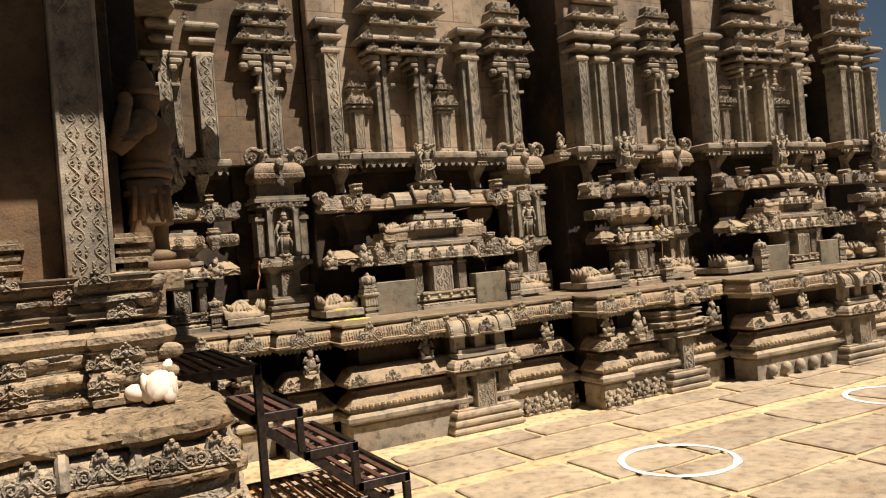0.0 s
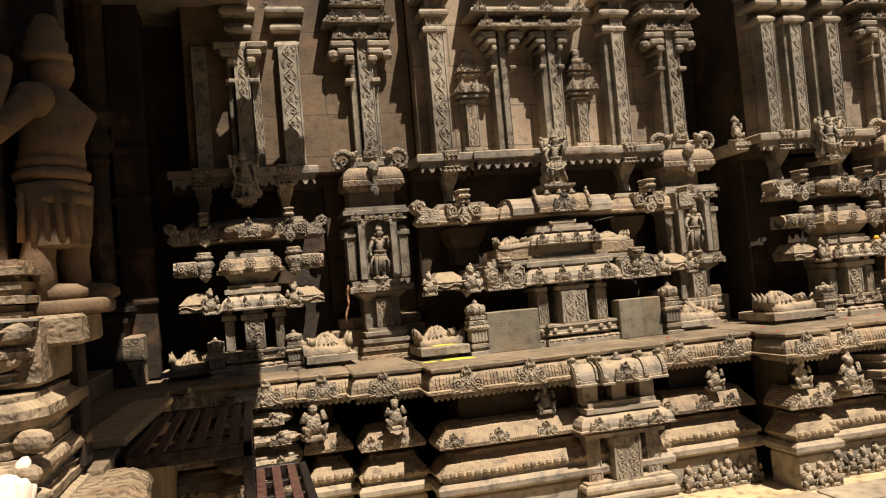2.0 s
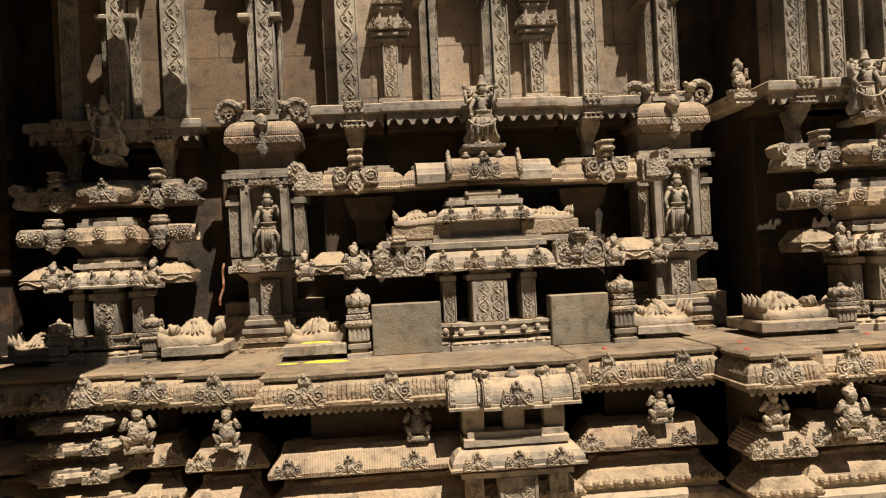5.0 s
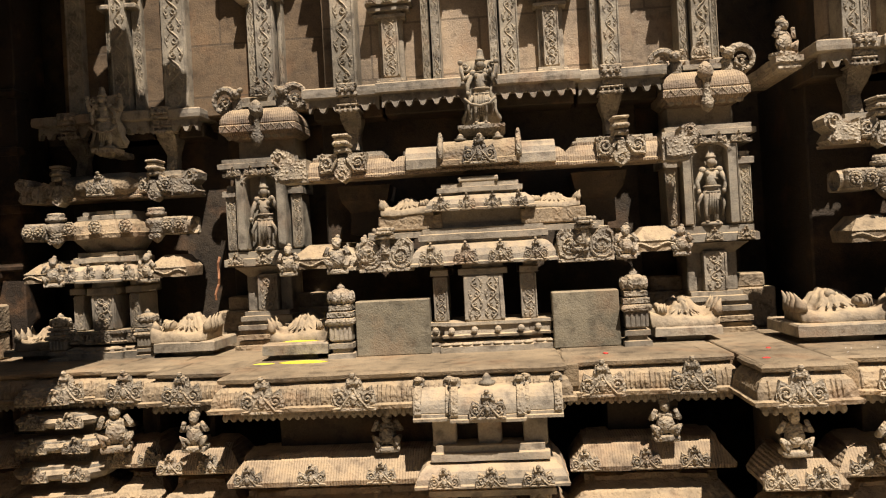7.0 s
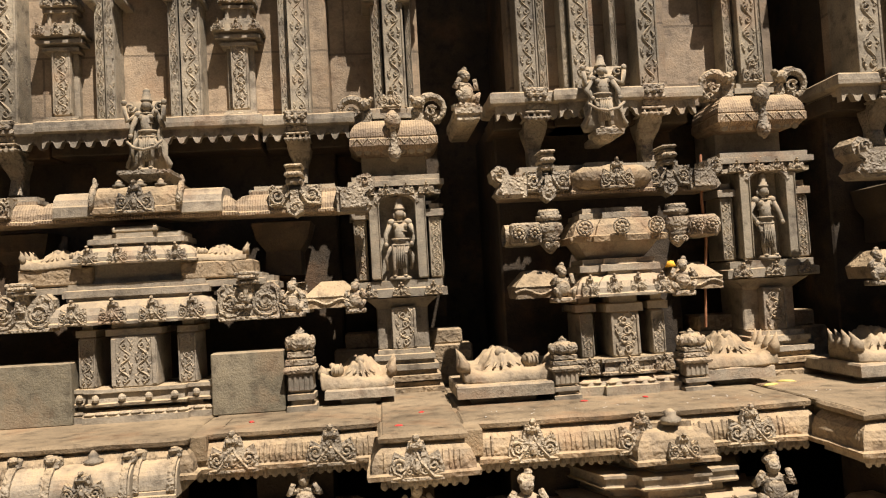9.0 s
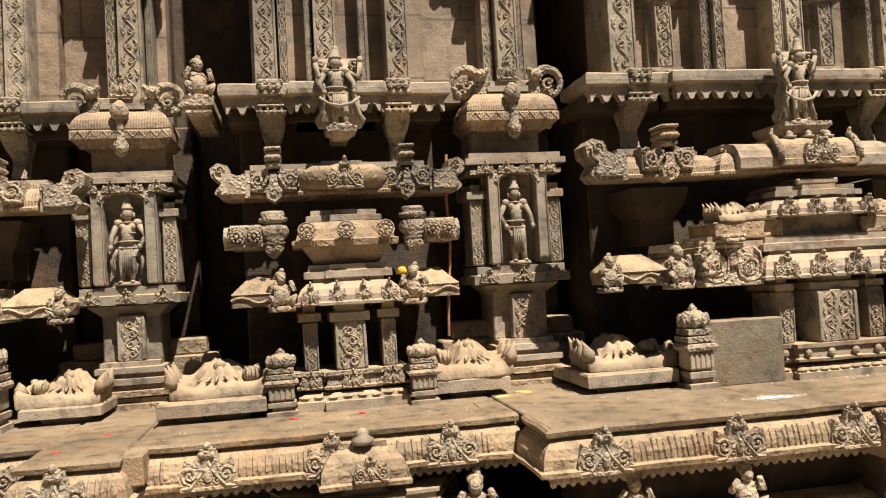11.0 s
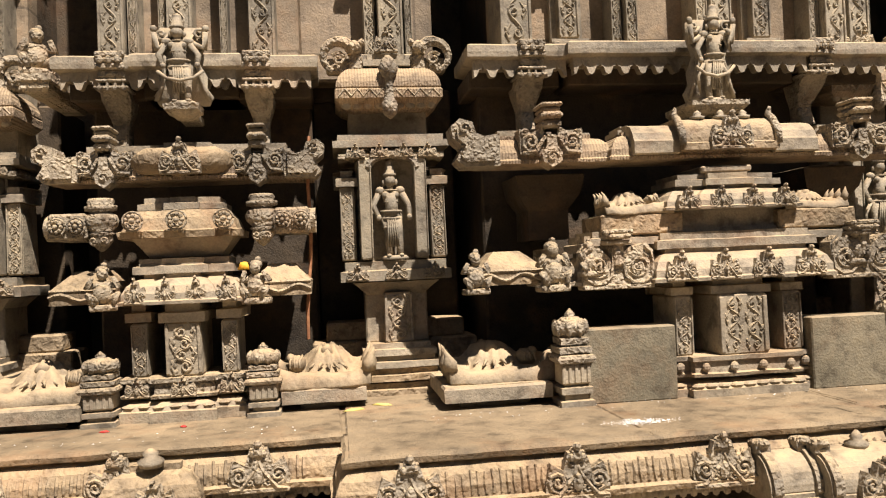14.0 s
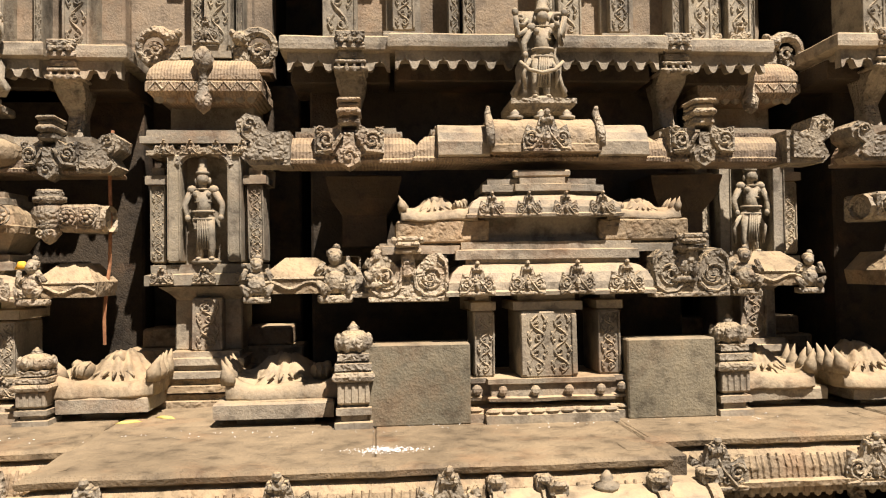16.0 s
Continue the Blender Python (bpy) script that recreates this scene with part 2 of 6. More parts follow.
        if smooth:
            me.polygons.foreach_set("use_smooth", [True] * len(me.polygons))
        return me


def part(name, geo, material, parent, label="", at=(0, 0, 0), smooth=False, worn=0.004, mirror=False):
    me = geo.mesh(name, worn, smooth, (parent.location + Vector(at)) if parent else at) if isinstance(geo, Geo) else geo
    if not me.materials:
        me.materials.append(material)
    ob = new(name, me)
    ob.parent = parent
    ob.location = at
    if mirror:
        ob.scale.x = -1
    if label:
        ob["label"] = label
    return ob


def thing(name, at, label, category, group="", kind=""):
    ob = new(name)
    ob.location = at
    ob.empty_display_size = 0.1
    return tagged(ob, label, category, group, kind)


CACHE = {}


def cached(key, make):
    if key not in CACHE:
        CACHE[key] = make()
    return CACHE[key]


# ---- carved motifs, each facing -y with its back at y = 0 ----
def crest(w, h):
    """A cornice crest: a low carved leaf panel of two scrolls about a medallion, under a small mask."""

    def make():
        g = Geo()
        n = 9
        rim = [(-w * 0.5, 0), (-w * 0.5, h * 0.3), (-w * 0.4, h * 0.62), (-w * 0.22, h * 0.5), (-w * 0.14, h * 0.8), (w * 0.14, h * 0.8), (w * 0.22, h * 0.5), (w * 0.4, h * 0.62), (w * 0.5, h * 0.3), (w * 0.5, 0)]
        m = len(rim)
        g.add([(x, 0.02, z) for x, z in rim] + [(x, -0.008, z) for x, z in rim], [tuple(range(m, 2 * m))] + [(i, (i + 1) % m, m + (i + 1) % m, m + i) for i in range(m)])
        for s in (-1, 1):
            g.spiral(s * w * 0.31, -0.008, h * 0.32, w * 0.16, s, -1.57, 1.6, 0.22)
            g.spiral(s * w * 0.14, -0.008, h * 0.2, w * 0.09, -s, 0.4, 1.3, 0.26, 9)
            g.tube([(s * w * 0.46, -0.008, h * 0.05), (s * w * 0.3, -0.012, h * 0.07), (s * w * 0.06, -0.012, h * 0.4), (0, -0.01, h * 0.58)], w * 0.035, 4)
            g.ell((s * w * 0.09, -0.012, h * 0.72), (w * 0.05, 0.012, h * 0.07), 6, 4)
        g.ell((0, -0.01, h * 0.3), (w * 0.09, 0.014, h * 0.17), 7, 4)
        g.box(-w * 0.09, w * 0.09, -0.018, 0.02, h * 0.66, h * 0.86, 0.006)
        g.ell((0, -0.012, h * 0.9), (w * 0.07, 0.016, h * 0.08), 6, 4)
        g.box(-w * 0.5, w * 0.5, -0.012, 0.02, -h * 0.02, h * 0.07, 0.003)
        me = g.mesh("crest", 0.0015)
        me.materials.append(M_CARVE)
        return me

    return cached(("crest", w, h), make)


def volute(w, h):
    """A broad bracket panel: concentric scrolls sweeping out from the neck of a small mask on top."""

    def make():
        g = Geo()
        rim = [(-0.5, 0), (-0.5, 0.62), (-0.4, 0.74), (-0.26, 0.7), (-0.1, 0.48), (0.1, 0.48), (0.26, 0.7), (0.4, 0.74), (0.5, 0.62), (0.5, 0)]
        m = len(rim)
        g.add([(x * w, 0.06, z * h) for x, z in rim] + [(x * w, -0.012, z * h) for x, z in rim], [tuple(range(m, 2 * m))] + [(i, (i + 1) % m, m + (i + 1) % m, m + i) for i in range(m)])
        for s in (-1, 1):
            g.spiral(s * 0.28 * w, -0.012, 0.36 * h, 0.165 * w, s, 1.57 + s * 1.2, 1.9, 0.10, 26)
            g.tube([(s * 0.06 * w, -0.016, 0.66 * h), (s * 0.08 * w, -0.016, 0.4 * h), (s * 0.1 * w, -0.016, 0.2 * h), (s * 0.2 * w, -0.016, 0.08 * h), (s * 0.34 * w, -0.016, 0.06 * h), (s * 0.46 * w, -0.016, 0.16 * h), (s * 0.485 * w, -0.016, 0.4 * h), (s * 0.46 * w, -0.016, 0.6 * h), (s * 0.38 * w, -0.016, 0.68 * h)], 0.006, 5)
            g.ell((s * 0.1 * w, -0.05, 0.86 * h), (0.05 * w, 0.018, 0.05 * h), 6, 4)
            g.ell((s * 0.17 * w, -0.03, 0.93 * h), (0.04 * w, 0.016, 0.06 * h), 6, 4)
        g.box(-0.07 * w, 0.07 * w, -0.03, 0.06, 0.36 * h, 0.8 * h, 0.006)
        g.box(-0.17 * w, 0.17 * w, -0.045, 0.06, 0.72 * h, 0.8 * h, 0.005)
        g.box(-0.15 * w, 0.15 * w, -0.055, 0.06, 0.815 * h, 0.9 * h, 0.006)
        g.box(-0.13 * w, 0.13 * w, -0.04, 0.06, 0.91 * h, 0.99 * h, 0.005)
        g.box(-0.5 * w, 0.5 * w, -0.018, 0.06, -0.03 * h, 0.05 * h, 0.003)
        me = g.mesh("volute_panel", 0.002)
        me.materials.append(M_CARVE)
        return me

    return cached(("volute", w, h), make)


def pendant(w, h):
    """A lotus bracket: two leafy panels, a pointed medallion below and a block-like mask above."""

    def make():
        g = Geo()
        for s in (-1, 1):
            pts = [(s * w * 0.08, h * 0.2), (s * w * 0.5, h * 0.24), (s * w * 0.5, h * 0.62), (s * w * 0.3, h * 0.56), (s * w * 0.12, h * 0.66)]
            m = len(pts)
            g.add([(x, 0.06, z) for x, z in pts] + [(x, -0.028, z) for x, z in pts], [tuple(range(m, 2 * m))] + [(i, (i + 1) % m, m + (i + 1) % m, m + i) for i in range(m)])
            g.spiral(s * w * 0.33, -0.03, h * 0.42, w * 0.15, s, -1.2, 1.6, 0.22)
            g.spiral(s * w * 0.42, -0.03, h * 0.56, w * 0.07, -s, 0.6, 1.2, 0.3, 8)
            g.tube([(s * w * 0.46, -0.03, h * 0.25), (s * w * 0.25, -0.035, h * 0.27), (s * w * 0.1, -0.04, h * 0.5)], w * 0.035, 5)
        pts = [(0, 0), (w * 0.17, h * 0.1), (w * 0.19, h * 0.24), (w * 0.1, h * 0.36), (w * 0.08, h * 0.56), (-w * 0.08, h * 0.56), (-w * 0.1, h * 0.36), (-w * 0.19, h * 0.24), (-w * 0.17, h * 0.1)]
        m = len(pts)
        g.add([(x, 0.03, z) for x, z in pts] + [(x * 0.86, -0.048, h * 0.2 + (z - h * 0.2) * 0.88) for x, z in pts], [tuple(range(m, 2 * m))] + [(i, (i + 1) % m, m + (i + 1) % m, m + i) for i in range(m)])
        g.spiral(0, -0.05, h * 0.19, w * 0.1, 1, 0, 1.3, 0.22, 10)
        g.box(-w * 0.16, w * 0.16, -0.055, 0.06, h * 0.62, h * 0.74, 0.008)
        g.box(-w * 0.18, w * 0.18, -0.07, 0.06, h * 0.75, h * 0.86, 0.01)
        g.ell((-w * 0.08, -0.072, h * 0.8), (w * 0.05, 0.012, h * 0.035), 6, 4)
        g.ell((w * 0.08, -0.072, h * 0.8), (w * 0.05, 0.012, h * 0.035), 6, 4)
        g.box(-w * 0.15, w * 0.15, -0.055, 0.06, h * 0.87, h * 0.93, 0.006)
        g.box(-w * 0.18, w * 0.18, -0.065, 0.06, h * 0.94, h, 0.006)
        me = g.mesh("lotus_bracket", 0.003)
        me.materials.append(M_CARVE)
        return me

    return cached(("pendant", w, h), make)


def urn(w, h):
    """A hanging vase with a ribbed neck and a heart-shaped drop."""

    def make():
        g = Geo()
        g.lathe(0, 0, [(0.004, 0), (w * 0.16, h * 0.06), (w * 0.33, h * 0.2), (w * 0.3, h * 0.3), (w * 0.38, h * 0.34), (w * 0.3, h * 0.38), (w * 0.46, h * 0.48), (w * 0.5, h * 0.58), (w * 0.44, h * 0.68), (w * 0.27, h * 0.74), (w * 0.46, h * 0.78), (w * 0.46, h * 0.86), (w * 0.34, h * 0.88), (w * 0.4, h * 0.93), (w * 0.34, h)], 12, 1, 0.8)
        for s in (-1, 1):
            g.spiral(s * w * 0.14, -w * 0.3, h * 0.2, w * 0.12, s, -1.2, 1.2, 0.3)
        me = g.mesh("hanging_vase", 0.002, True)
        me.materials.append(M_CARVE)
        return me

    return cached(("urn", w, h), make)


def figure(h, pose_no=0, halo=False):
    """A standing carved figure in plain rounded masses."""

    def make():
        g, r = Geo(), random.Random(pose_no)
        sway = h * 0.025 * (1 if pose_no % 2 else -1)
        g.lathe(0, 0, [(h * 0.13, 0), (h * 0.14, h * 0.02), (h * 0.11, h * 0.045)], 10, 1, 0.7)
        for s in (-1, 1):
            g.tube([(s * h * 0.055, -h * 0.02, h * 0.04), (s * h * 0.05, 0, h * 0.16), (s * h * 0.055, -h * 0.01, h * 0.25), (s * h * 0.05 + sway, 0, h * 0.42)], [h * 0.03, h * 0.036, h * 0.034, h * 0.056], 8)
            g.ell((s * h * 0.06, -h * 0.045, h * 0.045), (h * 0.03, h * 0.05, h * 0.02), 7, 4)
            up = pose_no % 3 == 1 and s > 0
            hand = (s * h * 0.15, -h * 0.07, h * (0.70 if up else 0.42))
            g.tube([(s * h * 0.10 + sway, 0, h * 0.69), (s * h * 0.175 + sway, h * 0.01, h * 0.55), hand], [h * 0.037, h * 0.032, h * 0.024], 7)
            g.ell(hand, (h * 0.028, h * 0.028, h * 0.035), 7, 4)
            g.ell((s * h * 0.1 + sway, 0, h * 0.69), (h * 0.05, h * 0.045, h * 0.045), 8, 5)
            g.ell((s * h * 0.045 + sway, -h * 0.04, h * 0.645), (h * 0.042, h * 0.03, h * 0.04), 8, 5)
            if pose_no % 2:
                g.tube([(s * h * 0.09, -h * 0.01, h * 0.40), (s * h * 0.16, 0, h * 0.28), (s * h * 0.14, 0, h * 0.12)], [h * 0.02, h * 0.026, h * 0.012], 6)
        g.ell((sway, 0, h * 0.44), (h * 0.10, h * 0.066, h * 0.075), 10, 6)
        g.lathe(sway * 0.6, 0, [(h * 0.068, h * 0.14), (h * 0.078, h * 0.145), (h * 0.076, h * 0.22), (h * 0.088, h * 0.32), (h * 0.102, h * 0.43)], 12, 1, 0.6)
        for k in range(5):
            q = -0.05 + 0.025 * k
            g.tube([(sway + q * h * 0.7, -h * 0.062, h * 0.42), (sway * 0.6 + q * h, -h * 0.058, h * 0.13)], h * 0.009, 4)
        for q in (0.57, 0.60, 0.685):
            g.lathe(sway, 0, [(h * 0.075, h * q), (h * 0.086, h * (q + 0.007)), (h * 0.075, h * (q + 0.014))], 10, 1, 0.8)
        g.tube([(sway, 0, h * 0.44), (sway * 0.6, 0, h * 0.54), (sway, 0, h * 0.66)], [h * 0.085, h * 0.062, h * 0.088], 9)
        for z, q in ((0.47, 0.104), (0.40, 0.1), (0.31, 0.088)):
            g.lathe(sway, 0, [(h * q, h * z), (h * q * 1.09, h * (z + 0.012)), (h * q, h * (z + 0.024))], 10, 1, 0.72)
        g.tube([(sway, 0, h * 0.68), (sway, -h * 0.005, h * 0.76)], h * 0.035, 7)
        g.ell((sway, -h * 0.012, h * 0.79), (h * 0.06, h * 0.06, h * 0.064), 10, 6)
        for s in (-1, 1):
            g.ell((sway + s * h * 0.062, 0, h * 0.775), (h * 0.018, h * 0.02, h * 0.035), 6, 4)
        g.lathe(sway, 0, [(h * 0.06, h * 0.835), (h * 0.07, h * 0.845), (h * 0.068, h * 0.86), (h * 0.054, h * 0.868), (h * 0.056, h * 0.895), (h * 0.045, h * 0.902), (h * 0.05, h * 0.93), (h * 0.038, h * 0.938), (h * 0.042, h * 0.965), (h * 0.03, h * 0.99), (h * 0.012, h)], 9)
        if halo:
            for s in (-1, 1):
                g.tube([(s * h * 0.10 + sway, h * 0.02, h * 0.69), (s * h * 0.21, 0, h * 0.62), (s * h * 0.23, -h * 0.03, h * 0.79)], [h * 0.04, h * 0.036, h * 0.026], 7)
                g.ell((s * h * 0.23, -h * 0.02, h * 0.83), (h * 0.034, h * 0.028, h * 0.04), 8, 5)
            g.tube([(-h * 0.2, -h * 0.06, h * 0.36), (-h * 0.12, -h * 0.09, h * 0.28), (0, -h * 0.1, h * 0.25), (h * 0.12, -h * 0.09, h * 0.28), (h * 0.2, -h * 0.06, h * 0.36)], h * 0.018, 6)
            rim = [(-0.22, 0.02), (-0.26, 0.12), (-0.2, 0.22), (-0.21, 0.34), (-0.14, 0.5), (-0.2, 0.68), (-0.19, 0.86), (0.19, 0.86), (0.2, 0.68), (0.14, 0.5), (0.21, 0.34), (0.2, 0.22), (0.26, 0.12), (0.22, 0.02)]
            m = len(rim)
            g.add([(x * h, h * 0.16, z * h) for x, z in rim] + [(x * h, h * 0.05, z * h) for x, z in rim], [tuple(range(m, 2 * m))] + [(i, (i + 1) % m, m + (i + 1) % m, m + i) for i in range(m)])
            for s in (-1, 1):
                g.spiral(s * h * 0.17, h * 0.03, h * 0.78, h * 0.07, s, 0, 1.3, 0.3, 9)
                g.tube([(s * h * 0.2, h * 0.04, h * 0.66), (s * h * 0.13, h * 0.03, h * 0.46), (s * h * 0.19, h * 0.03, h * 0.2), (s * h * 0.24, h * 0.04, h * 0.06)], h * 0.022, 5)
        return g.mesh("statue", 0.002, True)

    return cached(("figure", h, pose_no, halo), make)


def dwarf(h):
    """A squatting carved attendant in plain rounded masses."""

    def make():
        g = Geo()
        g.box(-h * 0.27, h * 0.27, -h * 0.2, h * 0.2, 0, h * 0.13, 0.004)
        g.ell((0, -h * 0.02, h * 0.36), (h * 0.2, h * 0.17, h * 0.22), 9, 6)
        for s in (-1, 1):
            g.tube([(s * h * 0.1, -h * 0.05, h * 0.2), (s * h * 0.27, -h * 0.16, h * 0.32), (s * h * 0.18, -h * 0.18, h * 0.13)], [h * 0.09, h * 0.08, h * 0.06], 7)
            g.tube([(s * h * 0.17, 0, h * 0.52), (s * h * 0.3, -h * 0.05, h * 0.48), (s * h * 0.2, -h * 0.12, h * 0.68)], [h * 0.075, h * 0.065, h * 0.05], 7)
        g.ell((0, -h * 0.05, h * 0.74), (h * 0.115, h * 0.125, h * 0.13), 9, 6)
        g.ell((0, 0, h * 0.52), (h * 0.2, h * 0.12, h * 0.13), 9, 6)
        g.ell((0, 0.02 * h, h * 0.82), (h * 0.14, h * 0.13, h * 0.1), 9, 5)
        g.ell((h * 0.04, 0.03 * h, h * 0.92), (h * 0.07, h * 0.07, h * 0.07), 7, 4)
        return g.mesh("attendant_statue", 0.002, True)

    return cached(("dwarf", h), make)


def beast(w, h):
    """A worn reclining beast: a long front roll, a hollow behind it, a draped round hump, a pleated smaller one and pointed leaves at one end."""

    def make():
        g = Geo()
        nu, nv, d = 41, 17, h * 0.62
        step = lambda q: max(0.0, min(1.0, q)) ** 2 * (3 - 2 * max(0.0, min(1.0, q)))

        def top(u, v):
            lip = h * (0.29 + 0.16 * step((abs(u) - 0.6) / 0.4))
            if v < 0.2:
                z = 0.05 * h + (lip - 0.05 * h) * math.sqrt(max(0.0, 1 - ((0.2 - v) / 0.2) ** 2))
            else:
                z = lip - 0.06 * h * math.sin(math.pi * min(1.0, (v - 0.2) / 0.25))
            z += 0.16 * h * step((v - 0.4) / 0.4) * (1 - abs(u) ** 3)
            c = u + 0.08
            hump = math.exp(-(abs(c) / 0.40) ** 3.0) * step((v - 0.22) / 0.30)
            z += 0.27 * h * hump
            z += 0.05 * h * math.sin(math.atan2(v - 1.05, c) * 15 + 2 * noise.noise((u * 3, v * 3, w * 7))) * step((v - 0.2) / 0.2) * step((0.75 - abs(c)) / 0.3)
            z += 0.10 * h * abs(noise.noise((u * 7, v * 5, h * 31))) * hump
            return z + 0.035 * h * noise.noise((u * 4, v * 3, h * 20))

        vs = []
        for i in range(nu):
            u = -1 + 2 * i / (nu - 1)
            for j in range(nv):
                v = j / (nv - 1)
                vs.append((u * w * 0.5, d * (-1 + 2 * v), top(u, v)))
        fs = [(i * nv + j, i * nv + j + 1, (i + 1) * nv + j + 1, (i + 1) * nv + j) for i in range(nu - 1) for j in range(nv - 1)]
        edge = [i * nv for i in range(nu)] + [(nu - 1) * nv + j for j in range(1, nv)] + [i * nv + nv - 1 for i in range(nu - 2, -1, -1)] + [j for j in range(nv - 2, 0, -1)]
        low = len(vs)
        vs += [(vs[k][0] * 0.97, vs[k][1] * 0.97, 0.0) for k in edge]
        m = len(edge)
        g.add(vs, fs + [(edge[k], edge[(k + 1) % m], low + (k + 1) % m, low + k) for k in range(m)] + [tuple(range(low, low + m))])
        # draped hump with incised curves, a flat cap and a small knob
        cx, cy = -w * 0.04, h * 0.10
        g.ell((cx, cy + h * 0.08, h * 0.62), (w * 0.07, h * 0.15, h * 0.13), 10, 7, 0.3)
        # pleated smaller form
        g.ell((w * 0.28, h * 0.08, h * 0.42), (w * 0.10, h * 0.30, h * 0.18), 12, 8, 0.2)
        g.ell((w * 0.33, h * 0.04, h * 0.52), (w * 0.05, h * 0.2, h * 0.13), 10, 7, 0.5)
        for k in range(3):
            x = w * (0.225 + 0.05 * k)
            g.tube([(x, h * 0.02, h * 0.58), (x + 0.004, -h * 0.19, h * 0.50), (x + 0.008, -h * 0.28, h * 0.36)], [h * 0.03, h * 0.03, h * 0.012], 5)
        # folds running down into the hollow
        for k in range(5):
            a = -0.9 + 0.45 * k
            g.tube([(cx + w * 0.16 * math.sin(a), cy - h * 0.30 * math.cos(a), h * 0.42), (cx + w * 0.25 * math.sin(a), -h * 0.36 * math.cos(a), h * 0.34)], [h * 0.045, h * 0.015], 5)
        # leaves along one end, a curled ear at the other
        for k in range(4):
            y = d * (-0.78 + 0.5 * k)
            g.tube([(-w * 0.475, y, h * 0.28), (-w * 0.485, y, h * 0.46), (-w * 0.50, y + h * 0.03, h * 0.60), (-w * 0.53, y + h * 0.05, h * 0.74)], [h * 0.13, h * 0.125, h * 0.06, h * 0.008], 8)
        g.tube([(w * 0.46, -d * 0.4, h * 0.3), (w * 0.48, -d * 0.4, h * 0.48), (w * 0.50, -d * 0.35, h * 0.60)], [h * 0.16, h * 0.13, h * 0.02], 8)
        return g.mesh("beast_statue", 0.011, True)

    return cached(("beast", w, h), make)


def makara(w, h):
    """A scroll-tailed carved monster: a thick open ring of a tail about a curl, with a snub head at its inner end."""

    def make():
        g = Geo()
        n, pts, rad = 18, [], []
        for i in range(n):
            s = i / (n - 1)
            a = -2.0 - s * 4.1
            pts.append((-w * 0.08 + h * 0.40 * math.cos(a), -0.01 - 0.012 * s, h * 0.42 + h * 0.40 * math.sin(a)))
            rad.append(h * (0.075 + 0.09 * s) * (1 + 0.10 * (i % 2)))
        g.tube(pts, rad, 7)
        g.spiral(-w * 0.08, -0.012, h * 0.36, h * 0.2, -1, 2.6, 1.2, 0.3, 12)
        g.box(-w * 0.34, w * 0.2, 0.0, 0.06, 0, h * 0.42, 0.01)
        g.ell((w * 0.24, -0.03, h * 0.62), (w * 0.15, 0.04, h * 0.19), 9, 6, -0.4)
        g.ell((w * 0.37, -0.035, h * 0.74), (w * 0.07, 0.028, h * 0.12), 8, 5, 0.5)
        g.box(w * 0.12, w * 0.4, -0.03, 0.05, 0, h * 0.5, 0.012)
        me = g.mesh("scroll_monster", 0.004)
        me.materials.append(M_CARVE)
        return me

    return cached(("makara", w, h), make)


def horn_end(w, h):
    """The end of a cornice carved as a rearing snub-nosed head."""

    def make():
        g = Geo()
        rim = [(0.5, 0), (-0.30, 0), (-0.46, 0.16), (-0.30, 0.42), (-0.52, 0.60), (-0.56, 0.84), (-0.36, 1.0), (-0.08, 0.92), (-0.02, 0.70), (0.18, 0.62), (0.5, 0.66)]
        m = len(rim)
        for y0, y1, k in ((-0.045, 0.1, 1.0), (-0.06, 0.0, 0.8)):
            pts = [(x * w * k, h * 0.5 + (z - 0.5) * h * k) for x, z in rim]
            g.add([(x, y1, z) for x, z in pts] + [(x, y0, z) for x, z in pts], [tuple(range(m, 2 * m)), tuple(range(m))[::-1]] + [(i, (i + 1) % m, m + (i + 1) % m, m + i) for i in range(m)])
        g.spiral(-w * 0.28, -0.062, h * 0.78, h * 0.13, 1, 0, 1.2, 0.25, 10)
        me = g.mesh("cornice_end", 0.004)
        me.materials.append(M_CARVE)
        return me

    return cached(("horn", w, h), make)


